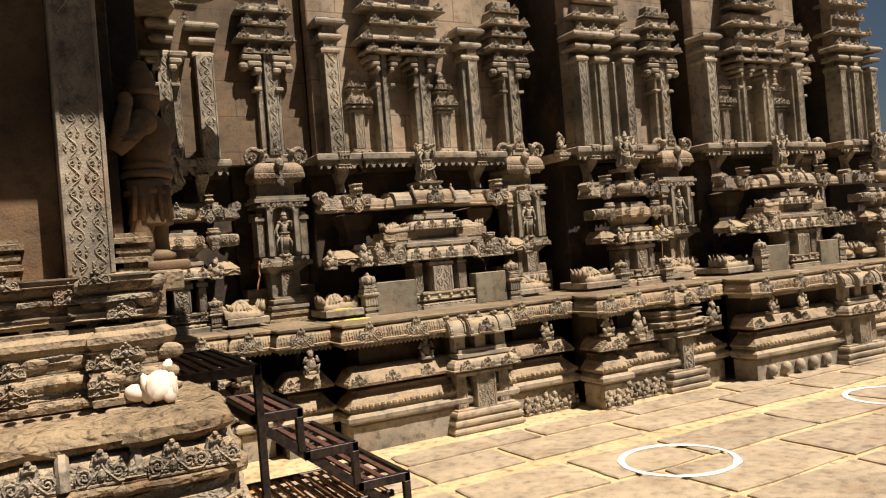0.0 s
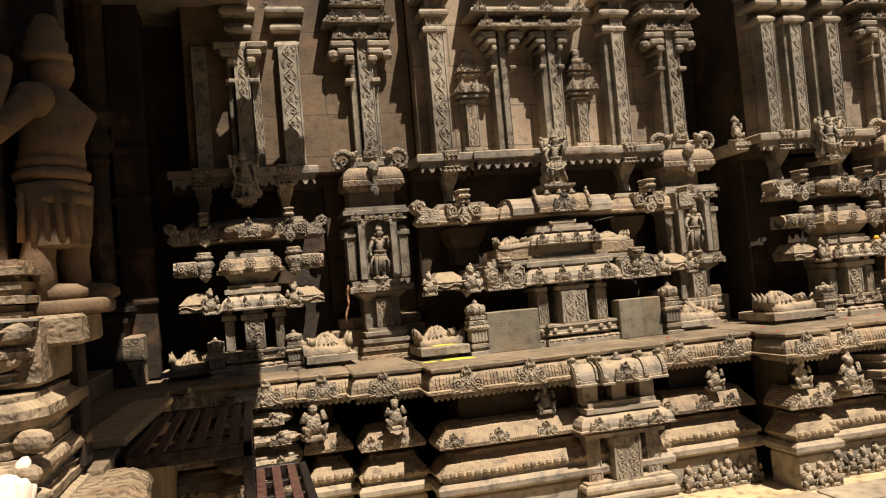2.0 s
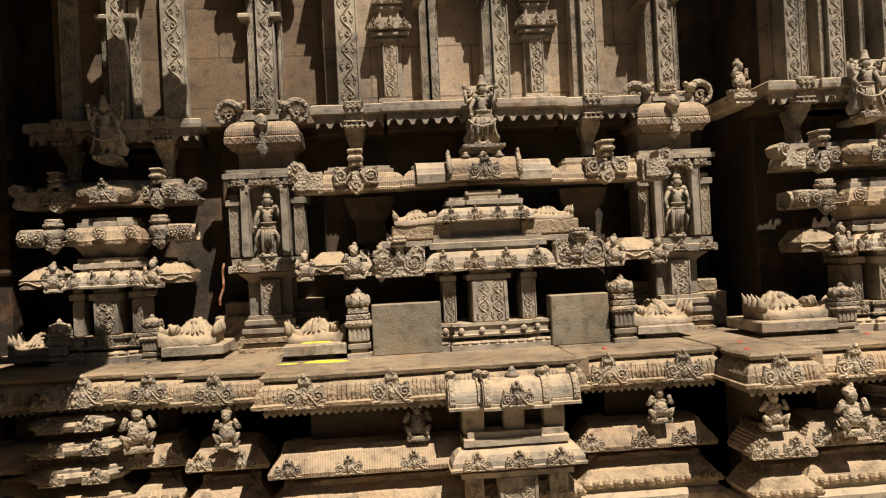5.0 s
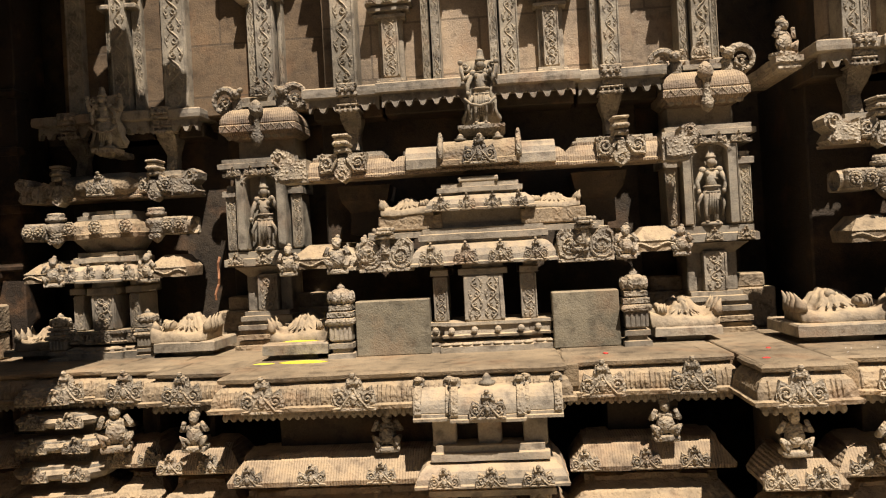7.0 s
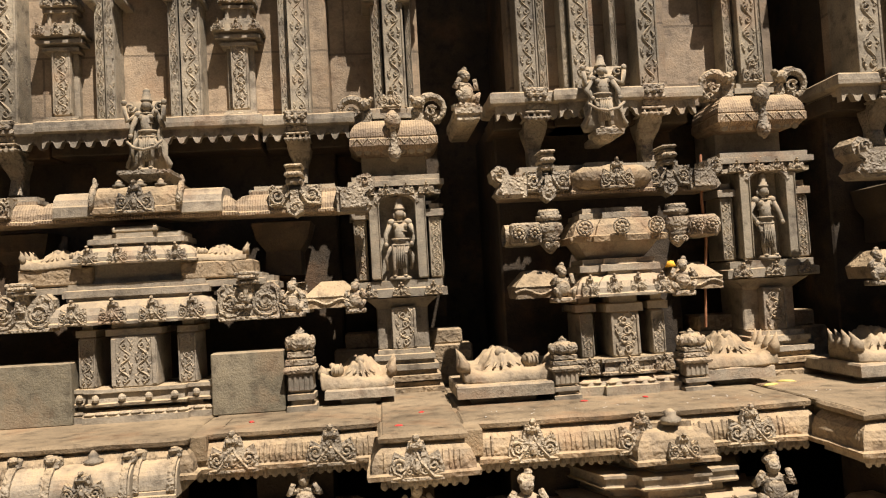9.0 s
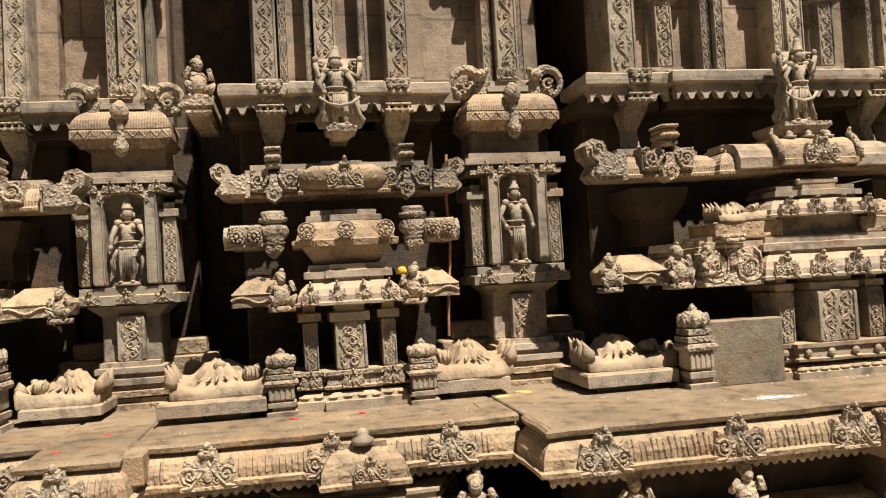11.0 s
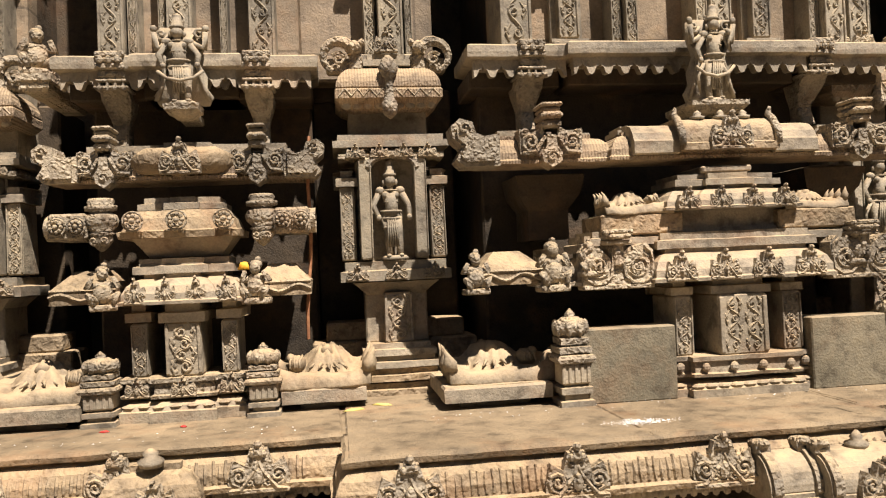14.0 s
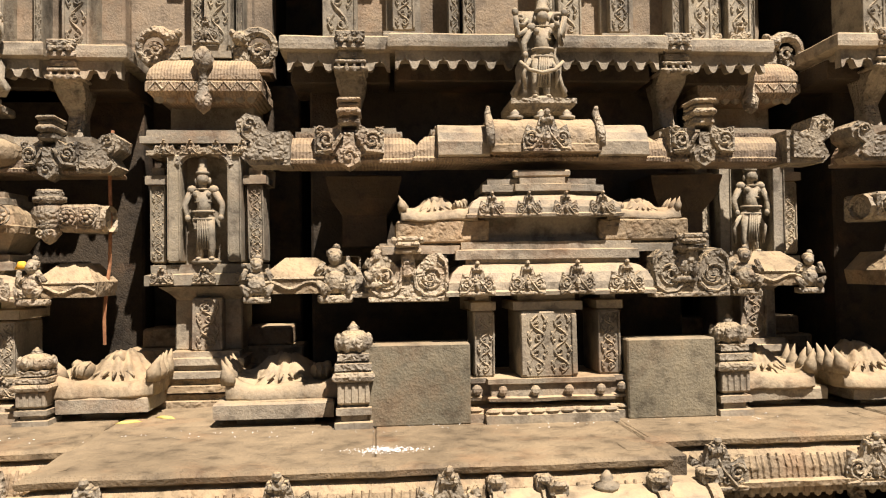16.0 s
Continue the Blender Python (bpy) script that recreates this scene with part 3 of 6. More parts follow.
def guardian(h):
    """A heavy standing guardian turned to the side: crown, broad chest, banded skirt and thick legs, in plain masses."""
    g = Geo()
    g.box(-h * 0.17, h * 0.15, -h * 0.12, h * 0.12, 0, h * 0.05, 0.01)
    for y, x in ((-0.055, -0.03), (0.055, 0.05)):
        g.tube([(x * h, y * h, h * 0.04), (x * h - h * 0.02, y * h, h * 0.18), (x * h, y * h, h * 0.27), (x * h * 0.6, y * h, h * 0.42)], [h * 0.042, h * 0.055, h * 0.05, h * 0.085], 10)
        g.ell((x * h + h * 0.04, y * h, h * 0.07), (h * 0.09, h * 0.045, h * 0.035), 9, 5)
    for z, q in ((0.36, 0.125), (0.40, 0.118), (0.44, 0.128), (0.48, 0.115)):
        g.lathe(0, 0, [(h * q * 0.92, h * z), (h * q, h * (z + 0.008)), (h * q * 1.02, h * (z + 0.026)), (h * q * 0.9, h * (z + 0.038))], 16, 0.92, 1.0)
    g.lathe(0, 0, [(h * 0.118, h * 0.22), (h * 0.124, h * 0.23), (h * 0.108, h * 0.30), (h * 0.12, h * 0.38)], 14, 0.85, 0.95)
    for k in range(5):
        g.tube([(h * (-0.07 + 0.035 * k), -h * 0.115, h * 0.40), (h * (-0.08 + 0.04 * k), -h * 0.105, h * 0.24)], h * 0.012, 5)
    g.tube([(0, 0, h * 0.50), (h * 0.005, 0, h * 0.57), (h * 0.02, 0, h * 0.66), (h * 0.0, 0, h * 0.73)], [h * 0.105, h * 0.098, h * 0.128, h * 0.07], 14)
    g.ell((h * 0.06, -h * 0.04, h * 0.65), (h * 0.065, h * 0.06, h * 0.055), 10, 6)
    g.ell((h * 0.06, h * 0.05, h * 0.65), (h * 0.065, h * 0.06, h * 0.055), 10, 6)
    for s in (-1, 1):
        g.ell((-h * 0.02, s * h * 0.12, h * 0.69), (h * 0.07, h * 0.055, h * 0.06), 10, 6)
    g.tube([(-h * 0.03, -h * 0.13, h * 0.68), (-h * 0.10, -h * 0.17, h * 0.60), (-h * 0.15, -h * 0.16, h * 0.56)], [h * 0.05, h * 0.045, h * 0.04], 9)
    g.tube([(-h * 0.15, -h * 0.16, h * 0.56), (-h * 0.12, -h * 0.19, h * 0.66), (-h * 0.09, -h * 0.17, h * 0.76)], [h * 0.04, h * 0.036, h * 0.03], 9)
    g.ell((-h * 0.09, -h * 0.17, h * 0.78), (h * 0.035, h * 0.03, h * 0.045), 8, 5)
    for k in range(3):
        g.lathe(-h * (0.10 + 0.01 * k), -h * 0.165, [(h * 0.045, h * (0.585 + 0.02 * k)), (h * 0.052, h * (0.593 + 0.02 * k)), (h * 0.045, h * (0.60 + 0.02 * k))], 10)
    g.tube([(0, 0, h * 0.72), (h * 0.015, 0, h * 0.78)], h * 0.05, 9)
    g.ell((h * 0.02, 0, h * 0.81), (h * 0.07, h * 0.06, h * 0.072), 12, 7)
    g.lathe(h * 0.005, 0, [(h * 0.07, h * 0.84), (h * 0.082, h * 0.85), (h * 0.08, h * 0.87), (h * 0.066, h * 0.88), (h * 0.07, h * 0.91), (h * 0.058, h * 0.92), (h * 0.06, h * 0.95), (h * 0.045, h * 0.965), (h * 0.03, h * 1.0), (h * 0.008, h * 1.01)], 12)
    return g.mesh("guardian_statue", 0.004, True)


def rosette(r):
    def make():
        g = Geo()
        g.lathe(0, 0, [(r * 0.2, 0), (r * 0.2, 0.001)], 8)
        for k in range(9):
            a = 6.28319 * k / 9
            g.ell((r * 0.6 * math.cos(a), -0.006, r * 0.6 * math.sin(a)), (r * 0.26, 0.012, r * 0.26), 6, 4)
        g.ell((0, -0.01, 0), (r * 0.3, 0.016, r * 0.3), 8, 5)
        n = 16
        g.tube([(r * math.cos(6.28319 * k / n), 0, r * math.sin(6.28319 * k / n)) for k in range(n + 1)], r * 0.12, 5)
        me = g.mesh("rosette", 0.001, True)
        me.materials.append(M_CARVE)
        return me

    return cached(("rosette", r), make)


def vine(g, x, y, z0, z1, w):
    """A scrolling vine with curled leaves in relief up a pilaster's face."""
    lap = max(2, round((z1 - z0) / (w * (1.1 if z1 - z0 < 0.4 else 1.6))))
    k = lap * 10
    g.tube([(x + w * 0.27 * math.sin(6.28319 * lap * i / k), y, z0 + (z1 - z0) * i / k) for i in range(k + 1)], w * 0.065, 4)
    for j in range(lap * 2):
        z = z0 + (z1 - z0) * (j + 0.5) / (lap * 2)
        s = 1 if j % 2 else -1
        g.spiral(x - s * w * 0.06, y, z, w * 0.24, s, 1.57, 1.3, 0.2, 12)
        g.tube([(x + s * w * 0.3, y, z - w * 0.3), (x + s * w * 0.42, y - 0.003, z), (x + s * w * 0.2, y, z + w * 0.34)], w * 0.045, 4)
        g.ell((x + s * w * 0.36, y, z + w * 0.1), (w * 0.08, 0.007, w * 0.16), 6, 4, s * 0.5)
        g.ell((x + s * w * 0.3, y, z - w * 0.18), (w * 0.07, 0.007, w * 0.1), 6, 4, -s * 0.7)


def pilaster(x0, x1, yf, yb, z0, z1, carved=True):
    g = Geo()
    g.box(x0, x1, yf, yb, z0, z1, 0.006)
    w = x1 - x0
    for x in (x0 + w * 0.06, x1 - w * 0.06):
        g.box(x - w * 0.045, x + w * 0.045, yf - 0.007, yf + 0.01, z0 + 0.01, z1 - 0.01, 0.002)
    if carved:
        k = 2 if w > 0.15 else 1
        for i in range(k):
            vine(g, x0 + w * (0.09 + 0.82 * (i + 0.5) / k), yf - 0.001, z0 + 0.015, z1 - 0.015, w * 0.82 / k)
    return g


KAPOTA = [(-0.10, 0.0), (0.008, 0.0), (0.010, 0.012), (0.001, 0.018), (0.0, 0.042), (-0.015, 0.072), (-0.038, 0.094), (-0.066, 0.102), (-0.066, 0.118), (-0.10, 0.118)]


def lift(prof, z, k=1.0, o=0.0):
    return [(a + o, z + b * k) for a, b in prof]


LOTUS_BASE = [(-0.10, 0), (0.0, 0), (0.002, 0.033), (-0.006, 0.036), (-0.012, 0.05), (-0.035, 0.06), (-0.10, 0.062)]
BAND = [(-0.10, 0), (0.0, 0), (0.004, 0.010), (-0.008, 0.014), (-0.010, 0.048), (0.004, 0.052), (0.004, 0.066), (-0.10, 0.068)]
ROLL = [(-0.10, 0), (-0.012, 0), (0.004, 0.012), (0.008, 0.03), (0.002, 0.046), (-0.014, 0.056), (-0.014, 0.066), (-0.10, 0.068)]
STEP = [(-0.10, 0), (0, 0), (0, 0.03), (-0.02, 0.034), (-0.02, 0.06), (-0.10, 0.062)]


def beads(g, x0, x1, y, z, r, step, squash=1.0):
    k = max(2, int((x1 - x0) / step))
    for i in range(k):
        g.ell((x0 + (x1 - x0) * (i + 0.5) / k, y, z), (r, r * 0.7, r * squash), 6, 4)


# ---- ground: sand and flagstones ----
def sheet(name, pts, material, label, category, kind="structure"):
    me = bpy.data.meshes.new(name)
    me.from_pydata(pts, [], [tuple(range(len(pts)))])
    me.materials.append(material)
    return tagged(new(name, me), label, category, kind=kind)


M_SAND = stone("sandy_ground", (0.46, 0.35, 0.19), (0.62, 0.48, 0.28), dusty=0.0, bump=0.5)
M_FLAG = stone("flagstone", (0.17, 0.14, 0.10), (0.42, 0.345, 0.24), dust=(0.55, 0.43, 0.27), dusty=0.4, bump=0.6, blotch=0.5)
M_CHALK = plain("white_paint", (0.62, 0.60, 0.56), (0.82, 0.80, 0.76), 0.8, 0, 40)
# Unseen outer ground, kept dark to weaken bounced light on the wall.
M_LOW_BOUNCE = stone("dark_earth", (0.05, 0.042, 0.032), (0.11, 0.09, 0.066), dusty=0.0)
earth = sheet("ground", [(-80, -80, -0.006), (80, -80, -0.006), (80, 80, -0.006), (-80, 80, -0.006)], M_LOW_BOUNCE, "unseen outer ground, made dark to cut bounced light", "ground")
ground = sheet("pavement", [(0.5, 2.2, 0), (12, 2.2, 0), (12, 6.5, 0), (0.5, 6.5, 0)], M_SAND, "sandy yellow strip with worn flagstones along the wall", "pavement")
rng = random.Random(7)
ROWS_Y = [(2.54, 3.22), (3.26, 3.84), (3.88, 4.42), (4.60, 5.06), (5.10, 5.42)]
FLAGS = []
for y0, y1 in ROWS_Y:
    x = 0.6 + rng.random() * 0.5
    while x < 10.5:
        w = rng.uniform(0.7, 1.25)
        FLAGS.append((x, x + w - rng.uniform(0.02, 0.06), y0 + 0.015, y1 - 0.01))
        x += w + 0.012


def flagstone(x0, x1, y0, y1):
    cx, cy = (x0 + x1) / 2, (y0 + y1) / 2
    n, vs = 20, []
    for ring, (k, z) in enumerate(((1.0, 0.0), (1.0, 0.010), (0.975, 0.016))):
        for i in range(n):
            a = 6.28319 * (i + 0.5) / n
            c, s = math.cos(a), math.sin(a)
            q = 1 / max(abs(c), abs(s))
            q = min(q, 1.40)
            jx, jy = noise.noise((cx + c, cy + s, 3.1)) * 0.035, noise.noise((cx + c, cy + s, 9.7)) * 0.035
            vs.append((k * (c * q * (x1 - x0) / 2 + jx), k * (s * q * (y1 - y0) / 2 + jy), z))
    g = Geo()
    fs = [(r * n + i, r * n + (i + 1) % n, (r + 1) * n + (i + 1) % n, (r + 1) * n + i) for r in (0, 1) for i in range(n)]
    g.add(vs, fs + [tuple(2 * n + i for i in range(n))])
    return g, (cx, cy, 0)


def chalk_ring(x, y, r):
    g, n = Geo(), 48
    vs = []
    for i in range(n):
        a = 6.28319 * i / n
        w = 0.022 + 0.012 * noise.noise((math.cos(a) * 3, math.sin(a) * 3, x))
        for q, z in ((r - w, 0.019), (r - w * 0.8, 0.022), (r + w * 0.8, 0.022), (r + w, 0.019)):
            vs.append((q * math.cos(a), q * math.sin(a), z))
    g.add(vs, [(i * 4 + k, i * 4 + k + 1, ((i + 1) % n) * 4 + k + 1, ((i + 1) % n) * 4 + k) for i in range(n) for k in range(3)])
    ob = new("painted_ring", g.mesh("painted_ring", 0))
    ob.data.materials.append(M_CHALK)
    ob.location = (x, y, 0)
    tagged(ob, "white painted ring on the flagstone paving", "ring", "painted rings")


chalk_ring(3.44, 3.92, 0.36)
chalk_ring(5.95, 4.05, 0.36)

# ---- the temple wall: masses ----
wall = thing("wall_north", (0, 0, 0), "carved granite temple wall rising in stepped bays", "wall", kind="structure")


def mass(name, x0, x1, y0, y1, z0, z1, mat):
    return part(name, Geo().box(x0, x1, y0, y1, z0, z1, 0.01), mat, wall, worn=0)


# The cores behind the gaps are painted with the gaps' shade.
mass("wall_core", -0.6, 9.2, 7.35, 8.6, 0, 5.6, M_RECESS_SHADE)
mass("wall_core", 9.2, 12.5, 7.35, 8.6, 0, 2.4, M_RECESS_SHADE)
# panels of the upper storey, over cores coloured dark for shaded flanks
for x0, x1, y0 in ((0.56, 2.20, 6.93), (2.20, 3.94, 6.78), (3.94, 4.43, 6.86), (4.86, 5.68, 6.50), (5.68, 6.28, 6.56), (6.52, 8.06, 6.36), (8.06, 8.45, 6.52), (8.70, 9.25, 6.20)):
    # First panel: browner stone, with some porch shade in its colour.
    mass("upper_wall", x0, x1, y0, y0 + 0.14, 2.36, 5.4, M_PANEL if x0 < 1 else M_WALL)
    mass("upper_core", x0 + 0.03, x1 - 0.03, y0 + 0.14, 7.4, 2.30, 5.3, M_RECESS_SHADE)
# cores behind the relief shrines, coloured dark for the shade between tiers
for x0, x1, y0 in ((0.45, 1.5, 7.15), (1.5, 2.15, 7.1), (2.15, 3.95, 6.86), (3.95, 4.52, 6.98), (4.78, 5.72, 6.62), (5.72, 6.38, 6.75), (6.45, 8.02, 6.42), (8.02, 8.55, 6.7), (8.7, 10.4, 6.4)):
    mass("shrine_core", x0, x1, y0, 7.4, 0.9, 2.36, M_RECESS_SHADE)

# ---- plinth, in stretches: (x from, x to, ledge line) ----
PLINTH = [(0.30, 1.16, 6.15), (1.16, 1.47, 6.09), (1.47, 1.90, 5.93), (1.90, 3.40, 5.69), (3.40, 4.12, 5.78), (4.12, 4.44, 5.44), (4.44, 5.80, 5.59), (5.80, 7.52, 5.25), (7.52, 8.45, 5.48), (8.45, 12.0, 5.2)]
P_KAPOTA = [(-0.10, 0.835), (0.038, 0.835), (0.042, 0.852), (0.026, 0.858), (0.024, 0.89), (0.010, 0.922), (-0.014, 0.944), (-0.026, 0.95), (-0.026, 0.956), (-0.10, 0.957)]
P_LEDGE = [(-0.10, 0.956), (-0.008, 0.956), (0.0, 0.960), (0.003, 0.976), (-0.008, 0.985), (-0.1, 0.987)]
P_DENTIL = [(-0.2, 0.80), (-0.02, 0.80), (-0.02, 0.834), (-0.2, 0.834)]
P_BEAM = [(-0.24, 0.50), (-0.015, 0.50), (-0.01, 0.522), (-0.03, 0.55), (-0.07, 0.60), (-0.11, 0.625), (-0.24, 0.63)]
P_LOTUS = [(-0.24, 0.325), (0.0, 0.325), (0.006, 0.345), (-0.015, 0.36), (-0.05, 0.40), (-0.11, 0.435), (-0.115, 0.46), (-0.24, 0.465)]
P_BAND = [(-0.24, 0.225), (-0.005, 0.225), (0.018, 0.245), (0.02, 0.275), (0.0, 0.295), (-0.02, 0.30), (-0.02, 0.32), (-0.24, 0.322)]
P_FOOT = [(-0.24, 0.0), (-0.03, 0.0), (-0.03, 0.2), (-0.05, 0.222), (-0.24, 0.224)]
for x0, x1, y in PLINTH:
    back = y + 0.30
    ln = [(x0, back), (x0, y), (x1, y), (x1, back)]
    part("ledge_edge", Geo().sweep(ln, P_LEDGE), M_LEDGE, wall, worn=0.006)
    part("ledge_top", Geo().box(x0 + 0.04, x1 + 0.06, y + 0.05, 7.4, 0.88, 0.978, 0.004), M_LEDGE, wall, "dusty worn stone ledge", worn=0)
    k = max(1, round((x1 - x0) / 1.1))
    cuts = [x0 + 0.012] + sorted(x0 + (x1 - x0) * (j + rng.uniform(-0.2, 0.2)) / k for j in range(1, k)) + [x1 - 0.004]
    for a, b in zip(cuts, cuts[1:]):
        for c, d in ((y + 0.012, y + 1.1),):
            part("ledge_slab", Geo().box(a + 0.002, b - 0.002, c, d, 0.962, 0.986 + rng.uniform(-0.002, 0.002), 0.005), M_LEDGE, wall, worn=0.001)
    part("plinth_cornice", Geo().sweep(ln, P_KAPOTA), M_TAN, wall)
    g, x = Geo(), x0 + 0.02
    while x < x1 - 0.02:
        if noise.noise((x * 5.0, y, 0.4)) > -0.33:
            r = rng.uniform(0.006, 0.0085)
            g.tube([(x, y - 0.025, 0.866), (x + rng.uniform(-0.003, 0.003), y - 0.023, 0.892), (x, y - 0.008, 0.924 + rng.uniform(-0.006, 0.008))], [r * 0.8, r, r * 0.6], 5)
        x += rng.uniform(0.018, 0.025)
    tagged(part("pleat_row", g, M_TAN, wall, worn=0.0015), kind="stuff")
    g = Geo().sweep(ln, P_DENTIL)
    beads(g, x0, x1, y + 0.022, 0.806, 0.014, 0.035, 1.3)
    part("dentil_course", g, M_STONE, wall)
    # Gallery back, its shade painted in with the dark granite.
    part("plinth_back", Geo().box(x0 + 0.2, x1 - 0.2, y + 0.22, y + 0.5, 0, 0.9, 0.004), M_RECESS_SHADE, wall, worn=0)
    part("plinth_beam", Geo().sweep(ln, P_BEAM), M_PLEAT, wall)
    g = Geo().sweep(ln, P_LOTUS)
    beads(g, x0, x1, y - 0.0, 0.352, 0.022, 0.05, 0.8)
    part("lotus_course", g, M_TAN, wall)
    part("roll_course", Geo().sweep(ln, P_BAND), M_STONE, wall)
    part("foot_course", Geo().sweep(ln, P_FOOT), M_STONE, wall)
    # crests along the cornice
    k = max(1, round((x1 - x0) / 0.42))
    for j in range(k):
        xx = x0 + (x1 - x0) * (j + 0.5 + rng.uniform(-0.12, 0.12)) / k
        if any(abs(xx - c) < 0.36 for c in (3.07, 7.3)):
            continue
        part("crest", crest(0.19, 0.165), M_CARVE, wall, at=(xx, y - 0.03, 0.832))
    for j in range(k + 1):
        xx = x0 + (x1 - x0) * (j + 0.3 + rng.uniform(-0.1, 0.1)) / (k + 1)
        part("crest", crest(0.13, 0.1), M_CARVE, wall, at=(xx, y + 0.02, 0.505))

# small carved attendants in the plinth's dark gallery and along its foot
def statue(mesh, mat, at, label, group="", turn=0.0, size=1.0):
    if not mesh.materials:
        mesh.materials.append(mat)
    ob = new(mesh.name.split(".")[0], mesh)
    ob.location, ob.rotation_euler.z = at, turn
    ob.scale = (size,) * 3
    return tagged(ob, label, "statue", group)


for x, y, z in ((1.70, 5.90, 0.625), (2.62, 5.78, 0.625), (3.82, 5.80, 0.625), (4.25, 5.50, 0.625), (4.66, 5.56, 0.56), (5.62, 5.58, 0.56), (6.1, 5.28, 0.625), (6.5, 5.26, 0.625), (7.8, 5.5, 0.625), (8.2, 5.5, 0.625)):
    statue(dwarf(0.2), M_CARVE, (x, y, z), "small squatting stone attendant under the plinth cornice", "gallery attendants", 0, 1.25 if z < 0.6 else 1.0)
for x0, x1, y in ((3.52, 4.1, 5.80), (4.15, 4.44, 5.47), (4.5, 5.0, 5.61)):
    k = int((x1 - x0) / 0.085)
    for j in range(k):
        statue(dwarf(0.2), M_CARVE, (x0 + (x1 - x0) * (j + 0.5) / k, y, 0.0), "weathered little stone figure in the foot frieze", "frieze figures", rng.uniform(-0.4, 0.4), rng.uniform(0.8, 1.0))
for j in range(5):
    xx = 6.0 + 0.2 * j
    part("boss", Geo().ell((0, 0, 0), (0.055, 0.05, 0.06), 10, 6), M_STONE, wall, at=(xx, 5.25, 0.1), smooth=True)


def pier(cx, y, w):
    """A plinth pier: feet, three short pillars, a cornice and a rolled roof with crests."""
    t = thing("plinth_pier", (cx, y, 0), "dark carved stone pier standing proud of the plinth", "pier", "plinth piers")
    h = w / 2
    for k, (z, s) in enumerate(((0, 1.06), (0.065, 1.02), (0.13, 0.96))):
        g = Geo().block(-h * s, h * s, -0.02, 0.3, lift(ROLL, z))
        part("foot_moulding", g, M_STONE, t)
    for x0, x1, yy in ((-h * 0.8, -h * 0.5, 0.05), (-h * 0.3, h * 0.3, 0.0), (h * 0.5, h * 0.8, 0.05)):
        part("pillar", pilaster(x0, x1, yy, 0.3, 0.19, 0.46), M_STONE, t)
    # Back of the pier, darkened in colour as if shaded.
    part("back", Geo().box(-h * 0.8, h * 0.8, 0.12, 0.4, 0.1, 0.9), M_RECESS_SHADE, t, worn=0)
    part("pillar_cap", Geo().block(-h * 0.86, h * 0.86, 0.0, 0.3, lift(STEP, 0.46, 0.8)), M_STONE, t)
    part("middle_cornice", Geo().block(-h * 1.0, h * 1.0, -0.05, 0.3, lift(KAPOTA, 0.51, 0.9)), M_STONE, t)
    part("middle_cornice_top", Geo().block(-h * 0.8, h * 0.8, -0.01, 0.3, lift(STEP, 0.61, 1.0)), M_STONE, t)
    for x in (-h * 0.62, 0, h * 0.62):
        part("crest", crest(0.13, 0.09), M_CARVE, t, at=(x, -0.06, 0.515))
        part("stub", Geo().box(-0.05, 0.05, 0.04, 0.2, 0, 0.13), M_STONE, t, at=(x, 0, 0.66))
    for x0, x1, yy in ((-h * 1.0, -h * 0.45, -0.02), (-h * 0.5, h * 0.5, -0.07), (h * 0.45, h * 1.0, -0.02)):
        g, n = Geo(), 9
        prof = [(-0.2, 0.785), (0.016, 0.785), (0.018, 0.797), (0.006, 0.80), (0.006, 0.812), (0.0, 0.816)] + [(0.004 - 0.10 * (1 - math.cos(1.57 * i / n)), 0.818 + 0.102 * math.sin(1.57 * i / n)) for i in range(n + 1)]
        g.sweep([(x0, yy), (x1, yy)], [(-0.28, 0.785)] + prof[1:] + [(-0.28, 0.92)])
        part("rolled_roof", g, M_STONE, t)
        for x in (x0 + 0.02, x1 - 0.02):
            g, m = Geo(), 9
            arc = [(0.10 * (1 - math.cos(1.57 * i / (m - 1))), 0.112 * math.sin(1.57 * i / (m - 1))) for i in range(m)]
            vs = [(sx, yq + oy, zq + oz) for yq, zq in arc for sx, oy, oz in ((-0.014, -0.016, 0.004), (0.014, -0.016, 0.004), (0.014, 0.03, -0.03), (-0.014, 0.03, -0.03))]
            g.add(vs, [(i * 4 + a, i * 4 + (a + 1) % 4, i * 4 + 4 + (a + 1) % 4, i * 4 + 4 + a) for i in range(m - 1) for a in range(4)] + [(0, 1, 2, 3), (m * 4 - 1, m * 4 - 2, m * 4 - 3, m * 4 - 4)])
            g.box(-0.024, 0.024, 0.055, 0.12, 0.10, 0.14, 0.008)
            g.ell((0, 0.06, 0.135), (0.02, 0.02, 0.014), 7, 4)
            part("roof_rib", g, M_CARVE, t, at=(x, yy, 0.812), worn=0.002)
    part("crest", crest(0.15, 0.125), M_CARVE, t, at=(0, -0.085, 0.80))
    part("finial", Geo().lathe(0, 0, [(0.03, 0), (0.036, 0.014), (0.016, 0.024), (0.02, 0.032), (0.005, 0.05)], 9), M_STONE, t, at=(0, 0.03, 0.917), smooth=True)
    return t


